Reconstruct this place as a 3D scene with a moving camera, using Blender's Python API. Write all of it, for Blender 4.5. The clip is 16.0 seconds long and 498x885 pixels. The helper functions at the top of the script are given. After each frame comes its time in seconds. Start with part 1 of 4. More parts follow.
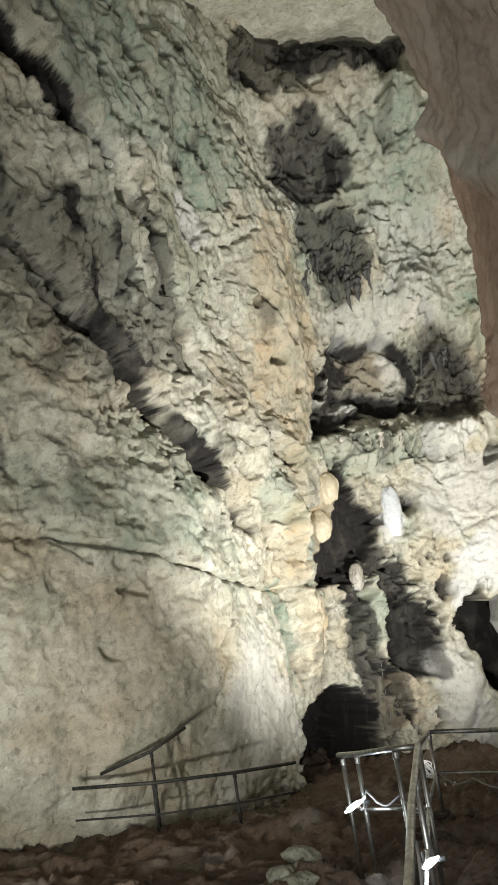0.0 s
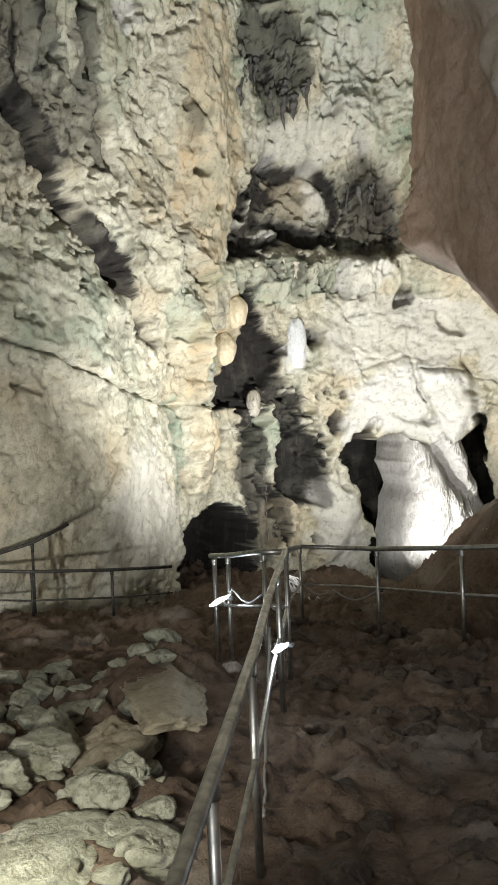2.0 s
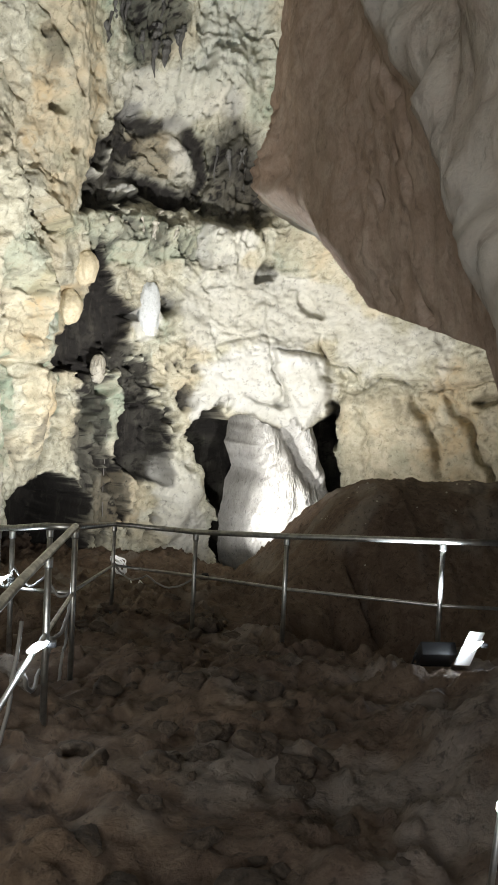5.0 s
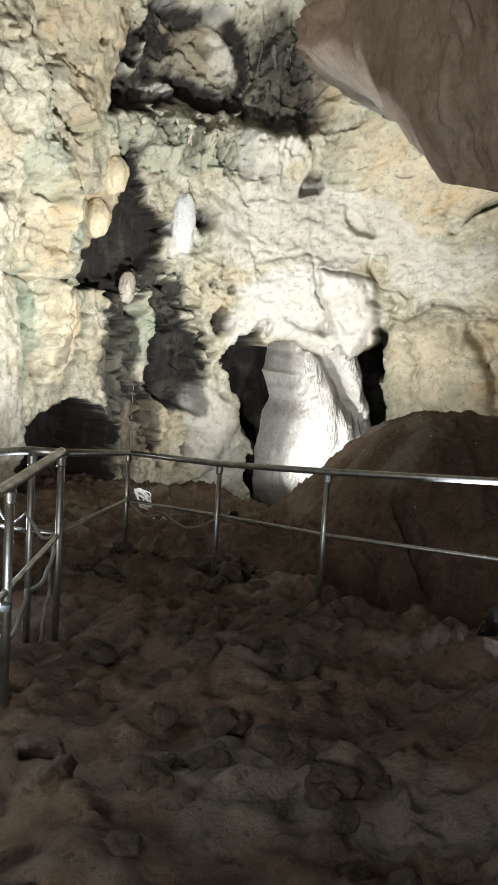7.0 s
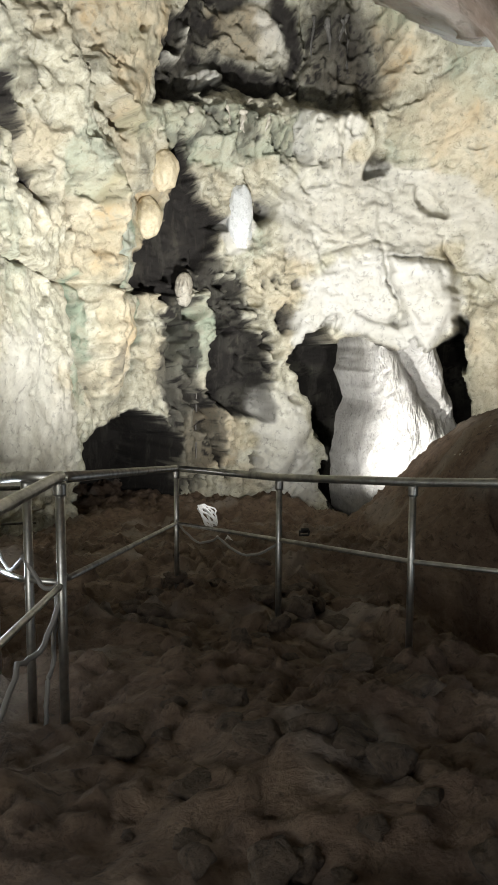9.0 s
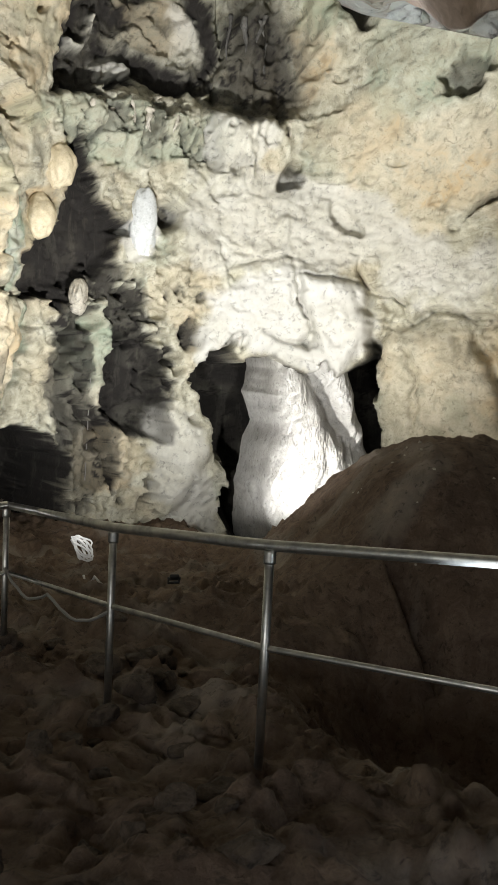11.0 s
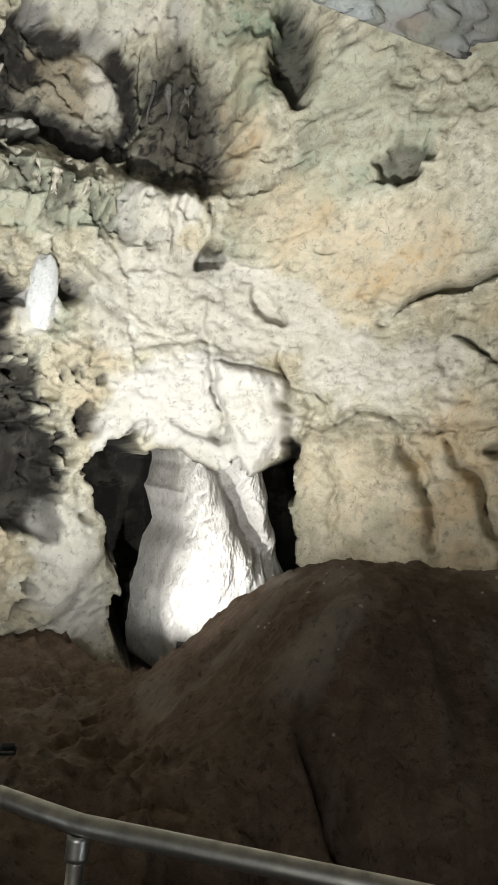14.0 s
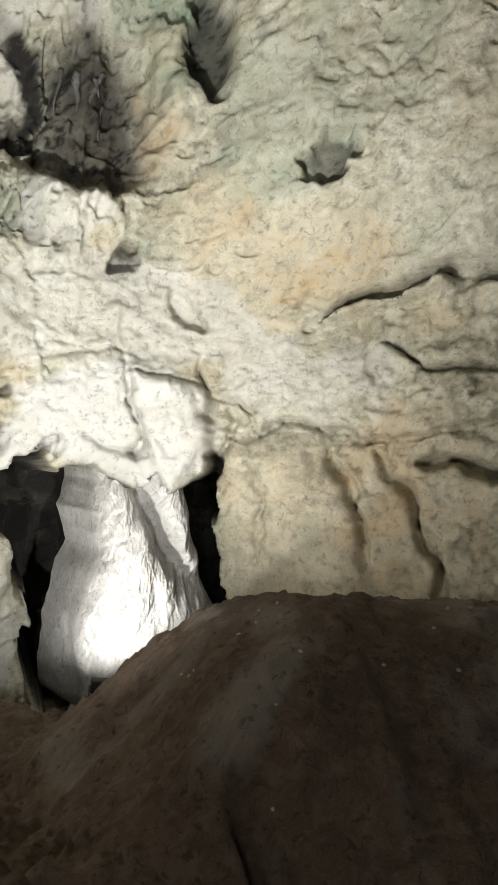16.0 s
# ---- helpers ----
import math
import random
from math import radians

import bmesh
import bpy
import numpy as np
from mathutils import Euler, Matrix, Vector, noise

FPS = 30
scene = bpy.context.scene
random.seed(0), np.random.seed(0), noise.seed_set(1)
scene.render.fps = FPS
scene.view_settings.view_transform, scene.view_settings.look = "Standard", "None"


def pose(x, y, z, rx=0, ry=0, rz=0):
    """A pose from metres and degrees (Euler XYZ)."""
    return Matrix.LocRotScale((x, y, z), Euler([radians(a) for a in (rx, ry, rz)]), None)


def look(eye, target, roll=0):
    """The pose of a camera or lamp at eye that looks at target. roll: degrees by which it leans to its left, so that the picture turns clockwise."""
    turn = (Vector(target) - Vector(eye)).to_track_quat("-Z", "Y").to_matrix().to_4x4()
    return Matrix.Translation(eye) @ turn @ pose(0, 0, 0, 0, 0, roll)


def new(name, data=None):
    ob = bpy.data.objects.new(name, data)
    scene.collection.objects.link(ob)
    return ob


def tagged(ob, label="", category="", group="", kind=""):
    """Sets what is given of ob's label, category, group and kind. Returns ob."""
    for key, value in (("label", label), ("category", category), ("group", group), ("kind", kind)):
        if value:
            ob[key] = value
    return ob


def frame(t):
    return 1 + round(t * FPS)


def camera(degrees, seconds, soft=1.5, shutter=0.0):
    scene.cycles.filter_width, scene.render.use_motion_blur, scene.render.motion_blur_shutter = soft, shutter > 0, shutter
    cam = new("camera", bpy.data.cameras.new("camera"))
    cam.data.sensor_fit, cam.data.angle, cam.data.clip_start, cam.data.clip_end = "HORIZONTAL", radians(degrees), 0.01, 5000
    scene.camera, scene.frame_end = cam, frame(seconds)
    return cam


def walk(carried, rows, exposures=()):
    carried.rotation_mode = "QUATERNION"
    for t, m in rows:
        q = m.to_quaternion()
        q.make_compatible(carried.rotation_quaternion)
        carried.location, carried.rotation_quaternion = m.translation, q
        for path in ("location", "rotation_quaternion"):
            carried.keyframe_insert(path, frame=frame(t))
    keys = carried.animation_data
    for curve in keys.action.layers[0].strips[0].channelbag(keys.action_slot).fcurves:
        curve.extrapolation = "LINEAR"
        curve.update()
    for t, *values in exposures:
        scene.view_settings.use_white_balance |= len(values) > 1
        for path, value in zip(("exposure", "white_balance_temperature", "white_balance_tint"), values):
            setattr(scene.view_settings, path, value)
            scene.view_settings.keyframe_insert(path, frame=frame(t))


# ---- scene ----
cam = camera(32.3, 16.0, soft=1.2)
METRES, EYE, TILT, LEAN, TURN = 8.0, 1.5, 0.0, 0.0, 0.0
ROWS = [
    (0.0, 0.0, 0.0, 0.0, 1.57, 10.34, 8.65),
    (0.5, 0.0042, 0.0047, -0.0096, -3.77, 4.56, 7.2),
    (1.0, 0.0048, -0.0006, -0.0204, -4.74, -2.87, 7.1),
    (1.5, 0.0054, -0.0056, -0.0212, -4.68, -2.25, 4.43),
    (2.0, 0.0075, 0.007, -0.0253, -5.1, -1.62, 2.36),
    (2.5, 0.0189, 0.0277, -0.0283, -5.83, -1.17, 0.6),
    (3.0, 0.0225, 0.0393, -0.033, -10.67, -0.72, -2.93),
    (3.5, 0.0254, 0.0546, -0.0347, -15.46, -1.32, -3.89),
    (6.0, 0.1115, 0.2098, -0.0659, -12.66, -5.36, -2.16),
    (6.5, 0.1168, 0.2509, -0.0735, -11.33, -7.14, -3.37),
    (7.0, 0.1219, 0.2832, -0.0739, -11.17, -7.22, -3.8),
    (7.5, 0.1373, 0.3128, -0.0784, -8.78, -7.13, -2.35),
    (8.0, 0.159, 0.345, -0.0828, -6.35, -7.17, -1.03),
    (8.5, 0.1616, 0.3928, -0.0875, -6.23, -7.29, -0.66),
    (9.0, 0.1626, 0.4231, -0.0895, -6.34, -6.99, -0.17),
    (9.5, 0.186, 0.4575, -0.0957, -6.43, -7.28, 0.56),
    (10.0, 0.2052, 0.4852, -0.0953, -8.15, -7.14, 0.22),
]
LATE = [
    (12.5, (2.082, 5.218, 0.874), (2.572, 7.153, 0.748), 5.5),
    (13, (2.122, 5.437, 0.877), (2.607, 7.373, 0.753), 5.6),
    (13.5, (2.308, 5.733, 0.861), (2.735, 7.686, 0.804), 4.5),
    (14, (2.418, 5.955, 0.851), (2.987, 7.872, 0.879), 6.2),
    (14.5, (2.432, 6.318, 0.929), (3.132, 8.191, 0.973), 6.6),
    (15, (2.443, 6.456, 0.952), (3.157, 8.324, 1.011), 6.7),
    (15.5, (2.588, 6.651, 0.936), (3.325, 8.508, 1.001), 5.4),
    (16, (2.667, 6.776, 0.924), (3.407, 8.632, 0.994), 5.3),
]
EARLY = [(t, pose(0, 0, EYE, TILT, LEAN, TURN) @ pose(METRES * x, METRES * y, METRES * z, 90 + pitch, roll, yaw)) for t, x, y, z, yaw, pitch, roll in ROWS]
walk(cam, EARLY + [(t, look(eye, target, roll)) for t, eye, target, roll in LATE])
# ---------------------------------------------------------------- world and lamps
world = bpy.data.worlds.new("cave_dark")
scene.world = world
world.use_nodes = True
world.node_tree.nodes["Background"].inputs[0].default_value = (0.9, 0.95, 1.0, 1)
world.node_tree.nodes["Background"].inputs[1].default_value = 0.012


def spot(name, eye, target, watts, degrees, colour, radius=0.06, blend=0.6):
    data = bpy.data.lights.new(name, "SPOT")
    data.energy, data.color, data.spot_size, data.spot_blend = watts, colour, radians(degrees), blend
    data.shadow_soft_size = radius
    ob = new(name, data)
    ob.matrix_world = look(eye, target)
    return ob


WHITE = (1.0, 0.99, 0.965)
COOL = (0.80, 0.90, 1.0)
spot("flood_cone", (5.1, 17.55, -1.80), (5.7, 19.8, -0.9), 700, 72, WHITE, 0.05, 0.6)
# brow, wall, west and right spots are added; no such fixtures are known
spot("added_brow_light", (4.95, 16.2, -1.75), (5.3, 19.0, 2.6), 110, 95, WHITE, 0.05, 0.8)
spot("added_wall_light", (2.7, 11.3, -0.9), (2.6, 19.0, 6.0), 4150, 116, WHITE, 0.05, 0.9)
spot("flood_rocks", (-0.72, 3.0, 0.0), (-0.6, 5.4, -0.3), 95, 115, (1.0, 0.99, 0.84))
spot("added_west_light", (-2.6, 6.0, -0.45), (-1.4, 14.5, 5.0), 1300, 112, (1.0, 0.985, 0.93), 0.05, 0.9)
spot("added_right_light", (5.9, 14.9, -0.70), (8.3, 17.6, 4.0), 460, 130, (1.0, 0.95, 0.88), 0.05, 0.9)
spot("flood_blue", (3.62, 6.86, -0.48), (3.4, 8.7, 2.7), 650, 60, COOL, 0.04, 0.7)
# added area light behind the path; no opening or lamp is known there
rear = bpy.data.lights.new("added_rear_light", "AREA")
rear.energy, rear.color, rear.shape, rear.size, rear.size_y = 360, (0.93, 0.97, 1.0), "RECTANGLE", 2.6, 2.6
new("added_rear_light", rear).matrix_world = look((-2.6, -3.4, 2.6), (2.6, 4.5, 5.6))

# ---------------------------------------------------------------- noise on arrays
def lattice(ix, iy, iz, seed):
    n = (ix * 374761393 + iy * 668265263 + iz * 2147483647 + seed * 974634777) & 0xFFFFFFFF
    n = ((n ^ (n >> 13)) * 1274126177) & 0xFFFFFFFF
    n = ((n ^ (n >> 16)) * 2246822519) & 0xFFFFFFFF
    return (n & 0xFFFFFF) / float(0xFFFFFF) * 2 - 1


def vnoise(x, y, z, seed=0):
    ix, iy, iz = (np.floor(a).astype(np.int64) for a in (x, y, z))
    fx, fy, fz = x - ix, y - iy, z - iz
    ux, uy, uz = (f * f * f * (f * (f * 6 - 15) + 10) for f in (fx, fy, fz))
    out = 0
    for dx in (0, 1):
        for dy in (0, 1):
            for dz in (0, 1):
                w = (ux if dx else 1 - ux) * (uy if dy else 1 - uy) * (uz if dz else 1 - uz)
                out = out + w * lattice(ix + dx, iy + dy, iz + dz, seed)
    return out


def fbm(x, y, z, scale, octaves=4, seed=0, gain=0.5):
    total, amp, f = 0, 1.0, 1.0 / scale
    for k in range(octaves):
        total = total + amp * vnoise(x * f + 17.3 * k, y * f + 5.1 * k, z * f + 9.7 * k, seed + k)
        amp, f = amp * gain, f * 2.03
    return total


def ridged(x, y, z, scale, octaves=4, seed=0, gain=0.55):
    total, amp, f = 0, 1.0, 1.0 / scale
    for k in range(octaves):
        total = total + amp * (1 - 2 * np.abs(vnoise(x * f + 3.3 * k, y * f + 8.1 * k, z * f + 1.7 * k, seed + k)))
        amp, f = amp * gain, f * 2.07
    return total


def smooth(a, lo, hi):
    t = np.clip((a - lo) / (hi - lo), 0, 1)
    return t * t * (3 - 2 * t)


def grid_object(name, P, material, tones=None, flip=False):
    """A smooth-shaded sheet from an array of points (rows, columns, 3)."""
    n, m = P.shape[:2]
    idx = np.arange(n * m).reshape(n, m)
    q = np.stack([idx[:-1, :-1], idx[:-1, 1:], idx[1:, 1:], idx[1:, :-1]], -1).reshape(-1, 4)
    if flip:
        q = q[:, ::-1]
    me = bpy.data.meshes.new(name)
    me.vertices.add(n * m)
    me.vertices.foreach_set("co", np.ascontiguousarray(P.reshape(-1), dtype=np.float32))
    me.loops.add(q.size)
    me.loops.foreach_set("vertex_index", np.ascontiguousarray(q.reshape(-1), dtype=np.int32))
    me.polygons.add(len(q))
    me.polygons.foreach_set("loop_start", np.arange(0, q.size, 4, dtype=np.int32))
    me.polygons.foreach_set("use_smooth", np.ones(len(q), dtype=bool))
    me.update(calc_edges=True)
    me.validate()
    if tones is not None:
        at = me.attributes.new("stain_shading", "FLOAT_COLOR", "POINT")
        at.data.foreach_set("color", np.ascontiguousarray(tones.reshape(-1), dtype=np.float32))
    me.materials.append(material)
    return new(name, me)


# ---------------------------------------------------------------- materials
def nodes_of(name):
    m = bpy.data.materials.new(name)
    m.use_nodes = True
    return m, m.node_tree.nodes, m.node_tree.links, m.node_tree.nodes["Principled BSDF"]


def tex(N, L, kind, coord, scale, detail=6.0, rough=0.6, distortion=0.0):
    t = N.new(kind)
    t.inputs["Scale"].default_value = scale
    if kind == "ShaderNodeTexNoise":
        t.inputs["Detail"].default_value, t.inputs["Roughness"].default_value = detail, rough
        t.inputs["Distortion"].default_value = distortion
    L.new(coord, t.inputs["Vector"])
    return t


def ramp(N, L, fac, stops):
    r = N.new("ShaderNodeValToRGB")
    while len(r.color_ramp.elements) < len(stops):
        r.color_ramp.elements.new(0.5)
    for e, (p, c) in zip(r.color_ramp.elements, stops):
        e.position, e.color = p, (*c, 1)
    L.new(fac, r.inputs[0])
    return r.outputs[0]


def mix(N, L, fac, a, b, kind="MIX"):
    x = N.new("ShaderNodeMix")
    x.data_type, x.blend_type = "RGBA", kind
    for sock, v in ((x.inputs[0], fac), (x.inputs[6], a), (x.inputs[7], b)):
        if isinstance(v, (int, float)):
            sock.default_value = v
        elif isinstance(v, tuple):
            sock.default_value = (*v, 1)
        else:
            L.new(v, sock)
    return x.outputs[2]


def rock_material(name, dark, mid, light, rough=0.85, bump=0.5, stained=True, fine=1.0, wet=0.0, fleck=0.5):
    m, N, L, P = nodes_of(name)
    co = N.new("ShaderNodeTexCoord").outputs["Object"]
    big = tex(N, L, "ShaderNodeTexNoise", co, 0.6 * fine, 8, 0.62, 0.5)
    small = tex(N, L, "ShaderNodeTexNoise", co, 4.2 * fine, 10, 0.66, 0.8)
    grain = tex(N, L, "ShaderNodeTexNoise", co, 34 * fine, 8, 0.72)
    crag = tex(N, L, "ShaderNodeTexNoise", co, 9.0 * fine, 12, 0.68, 0.5)
    long = N.new("ShaderNodeMapping")
    long.inputs["Scale"].default_value = (1, 1, 0.16)
    L.new(co, long.inputs["Vector"])
    drip = tex(N, L, "ShaderNodeTexNoise", long.outputs[0], 7.0 * fine, 8, 0.65, 0.3)
    col = ramp(N, L, big.outputs["Fac"], [(0.36, dark), (0.49, mid), (0.62, light)])
    col2 = ramp(N, L, small.outputs["Fac"], [(0.34, dark), (0.49, mid), (0.60, light)])
    col = mix(N, L, 0.55, col, col2)
    spec = ramp(N, L, grain.outputs["Fac"], [(0.34, (0.5, 0.5, 0.5)), (0.56, (1.0, 1.0, 1.0))])
    col = mix(N, L, 0.38, col, spec, "MULTIPLY")
    if stained:
        a = N.new("ShaderNodeAttribute")
        a.attribute_name = "stain_shading"
        sep = N.new("ShaderNodeSeparateColor")
        L.new(a.outputs["Color"], sep.inputs[0])
        breakup = ramp(N, L, small.outputs["Fac"], [(0.36, (0.25, 0.25, 0.25)), (0.54, (1, 1, 1))])
        streaks = ramp(N, L, drip.outputs["Fac"], [(0.36, (0.95, 0.95, 0.95)), (0.48, (1, 1, 1))])
        # third colour is near-black: soot, and shade painted into recesses
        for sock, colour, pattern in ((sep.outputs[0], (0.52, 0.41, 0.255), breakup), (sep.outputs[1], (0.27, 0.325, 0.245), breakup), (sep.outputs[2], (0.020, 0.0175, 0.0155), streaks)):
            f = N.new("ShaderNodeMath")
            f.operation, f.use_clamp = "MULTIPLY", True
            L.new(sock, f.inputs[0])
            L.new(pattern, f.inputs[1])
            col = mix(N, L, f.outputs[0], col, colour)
        # pale mix: chalk, plus lamp light and glints put into the colour
        col = mix(N, L, a.outputs["Alpha"], col, (0.64, 0.63, 0.585))
    flecks = ramp(N, L, crag.outputs["Fac"], [(0.36, (1 - fleck,) * 3), (0.45, (1, 1, 1))])
    col = mix(N, L, 1.0, col, flecks, "MULTIPLY")
    L.new(col, P.inputs["Base Color"])
    r = ramp(N, L, small.outputs["Fac"], [(0.3, (rough - wet,) * 3), (0.7, (min(1, rough + 0.1),) * 3)])
    L.new(r, P.inputs["Roughness"])
    P.inputs["Specular IOR Level"].default_value = 0.35
    b = N.new("ShaderNodeBump")
    b.inputs["Strength"].default_value, b.inputs["Distance"].default_value = bump, 0.075
    h = mix(N, L, 0.35, crag.outputs["Fac"], small.outputs["Fac"])
    h = mix(N, L, 0.25, h, grain.outputs["Fac"])
    L.new(h, b.inputs["Height"])
    L.new(b.outputs[0], P.inputs["Normal"])
    return m


LIMESTONE = rock_material("limestone", (0.30, 0.278, 0.205), (0.52, 0.495, 0.385), (0.70, 0.685, 0.575), bump=0.9, fleck=0.36)
RED_ROCK = rock_material("iron_limestone", (0.32, 0.22, 0.155), (0.44, 0.315, 0.235), (0.54, 0.42, 0.33), bump=0.5, fleck=0.25)
DIRT = rock_material("cave_earth", (0.085, 0.055, 0.038), (0.14, 0.095, 0.066), (0.21, 0.152, 0.109), rough=0.8, bump=0.8, fine=1.7, fleck=0.5)
LIMESTONE_PLAIN = rock_material("pale_dripstone", (0.30, 0.27, 0.21), (0.50, 0.46, 0.38), (0.66, 0.63, 0.55), bump=0.7, stained=False, fleck=0.4)
EARTH_STONE = rock_material("earthy_stone", (0.045, 0.032, 0.023), (0.10, 0.073, 0.053), (0.19, 0.145, 0.105), rough=0.8, bump=0.9, stained=False, fine=2.2, fleck=0.6)
CALCITE = rock_material("white_calcite", (0.33, 0.315, 0.28), (0.47, 0.455, 0.425), (0.57, 0.56, 0.535), rough=0.75, bump=1.0, stained=False, fine=1.3, fleck=0.4)
GREEN_ROCK = rock_material("algae_limestone", (0.22, 0.205, 0.15), (0.42, 0.41, 0.315), (0.62, 0.61, 0.51), bump=1.0, stained=False, fine=2.0, fleck=0.55)


def metal_material(name, colour, rough):
    m, N, L, P = nodes_of(name)
    co = N.new("ShaderNodeTexCoord").outputs["Object"]
    n = tex(N, L, "ShaderNodeTexNoise", co, 14, 6, 0.6)
    L.new(ramp(N, L, n.outputs["Fac"], [(0.3, tuple(c * 0.55 for c in colour)), (0.6, colour)]), P.inputs["Base Color"])
    L.new(ramp(N, L, n.outputs["Fac"], [(0.3, (rough + 0.2,) * 3), (0.7, (rough,) * 3)]), P.inputs["Roughness"])
    P.inputs["Metallic"].default_value = 1.0
    return m


STEEL = metal_material("galvanised_steel", (0.50, 0.49, 0.46), 0.34)
DULL = metal_material("dull_steel", (0.12, 0.115, 0.105), 0.6)
BLACK, _, _, _p = nodes_of("black_plastic")
_p.inputs["Base Color"].default_value, _p.inputs["Roughness"].default_value = (0.012, 0.012, 0.013, 1), 0.5
CABLE, _, _, _p = nodes_of("grey_cable")
_p.inputs["Base Color"].default_value, _p.inputs["Roughness"].default_value = (0.20, 0.19, 0.18, 1), 0.5
PAPER, _, _, _p = nodes_of("white_plastic")
_p.inputs["Base Color"].default_value, _p.inputs["Roughness"].default_value = (0.75, 0.75, 0.74, 1), 0.4
GLOW, _, _, _p = nodes_of("lamp_glow")
_p.inputs["Emission Color"].default_value, _p.inputs["Emission Strength"].default_value = (0.8, 0.92, 1, 1), 30

# ---------------------------------------------------------------- the great wall at the end of the chamber
def worley(x, y, z, scale, seed):
    """Distances to the nearest and second nearest of scattered points, and a value for the nearest one."""
    x, y, z = x / scale, y / scale, z / scale
    ix, iy, iz = (np.floor(a).astype(np.int64) for a in (x, y, z))
    near, second, value = np.full(x.shape, 9.0), np.full(x.shape, 9.0), np.zeros(x.shape)
    for dx in (-1, 0, 1):
        for dy in (-1, 0, 1):
            for dz in (-1, 0, 1):
                jx, jy, jz = ix + dx, iy + dy, iz + dz
                px = jx + 0.5 + 0.5 * lattice(jx, jy, jz, seed)
                py = jy + 0.5 + 0.5 * lattice(jx, jy, jz, seed + 1)
                pz = jz + 0.5 + 0.5 * lattice(jx, jy, jz, seed + 2)
                d = np.sqrt((px - x) ** 2 + (py - y) ** 2 + (pz - z) ** 2)
                closer = d < near
                second = np.where(closer, near, np.minimum(second, d))
                value = np.where(closer, lattice(jx, jy, jz, seed + 3), value)
                near = np.where(closer, d, near)
    return near, second, value


# plan of the wall: west shoulder, back, east shoulder
PLAN_X = np.array([-9, -5, -2.5, -1.2, -0.5, 0.5, 1.5, 3, 6, 8, 10, 13.5])
PLAN_Y = np.array([9, 11.5, 13.2, 14.9, 16.2, 17.9, 18.7, 19.1, 19.2, 18.2, 16.5, 13.0])
tx = np.linspace(-9, 13.5, 3000)
ty = np.convolve(np.pad(np.interp(tx, PLAN_X, PLAN_Y), 60, mode="edge"), np.ones(121) / 121, "valid")
arc = np.concatenate([[0], np.cumsum(np.hypot(np.diff(tx), np.diff(ty)))])


def arc_at(x):
    return float(np.interp(x, tx, arc))


U = np.arange(0, arc[-1], 0.035)
Z = np.arange(-3.2, 13.3, 0.031)
gu, gz = np.meshgrid(U, Z)
bx, by = np.interp(gu, arc, tx), np.interp(gu, arc, ty)
tangx, tangy = np.gradient(np.interp(U, arc, tx), U), np.gradient(np.interp(U, arc, ty), U)
tangx, tangy = (np.convolve(np.pad(a, 75, mode="edge"), np.ones(151) / 151, "valid") for a in (tangx, tangy))
lean = 1.6 * smooth(gz, 3.2, 6) * smooth(bx, 5.2, 7.5) + 2.8 * smooth(gz, 5.5, 13)
zero = 0 * gu
w1, w2 = fbm(gu, zero, gz, 1.1, 3, 11), fbm(gu, zero + 7, gz, 1.1, 3, 12)
w3, w4 = fbm(gu, zero, gz, 0.28, 3, 13), fbm(gu, zero + 7, gz, 0.28, 3, 14)
su, sz = gu + 0.13 * w1 + 0.07 * w3, gz + 0.13 * w2 + 0.07 * w4
out = np.zeros_like(gu)          # metres that the rock stands out towards the chamber
stain_shading = np.zeros((*gu.shape, 4))
calm = np.ones_like(gu)          # how rough the face is
# dark channel mixes soot with painted shade; pale one chalk with lamp light
OCHRE, GREEN, SOOT_SHADE, CHALK_LIGHT = 0, 1, 2, 3
ragged = 0.24 * fbm(gu, zero + 50, gz * 0.8, 0.55, 5, 15, 0.62)


def oval(x, z, rx, rz, turn=0.0, hard=2.0):
    a = radians(turn)
    dx, dz = su - arc_at(x), sz - z
    u, v = dx * math.cos(a) + dz * math.sin(a), -dx * math.sin(a) + dz * math.cos(a)
    q = np.sqrt((u / rx) ** 2 + (v / rz) ** 2)
    return np.exp(-np.minimum(q, 6) ** hard * 0.7)


def bulge(x, z, rx, rz, h, turn=0.0, hard=2.0):
    out[...] += h * oval(x, z, rx, rz, turn, hard)


def cleft(x0, z0, x1, z1, w, depth):
    u0 = arc_at(x0)
    dx, dz = arc_at(x1) - u0, z1 - z0
    t = np.clip(((su - u0) * dx + (sz - z0) * dz) / (dx * dx + dz * dz), 0, 1)
    d = np.hypot(su - u0 - t * dx, sz - z0 - t * dz)
    out[...] -= depth * np.exp(-(d / (w * (0.45 + 2.2 * t * (1 - t)))) ** 2)


def shelf(x0, z0, x1, z1, drop, fall):
    """A bed that stands out above the line and is cut back under it."""
    u0, u1 = arc_at(x0), arc_at(x1)
    line = z0 + (z1 - z0) * (su - u0) / (u1 - u0)
    along = smooth(su, u0 - 0.15, u0 + 0.2) * (1 - smooth(su, u1 - 0.2, u1 + 0.15))
    over = sz - line
    out[...] += along * drop * np.where(over > 0, np.exp(-over / fall), -0.6 * np.exp(over / (fall * 0.4)) + 0.0) * smooth(np.abs(over), 0, 0.05)


def tint(channel, x, z, rx, rz, amount, turn=0.0, hard=2.5):
    q = 1.0 - np.sqrt(-np.log(np.maximum(oval(x, z, rx, rz, turn, 2.0), 1e-9)) / 0.7)
    stain_shading[..., channel] = np.maximum(stain_shading[..., channel], amount * smooth(q + ragged, -0.34, -0.04))


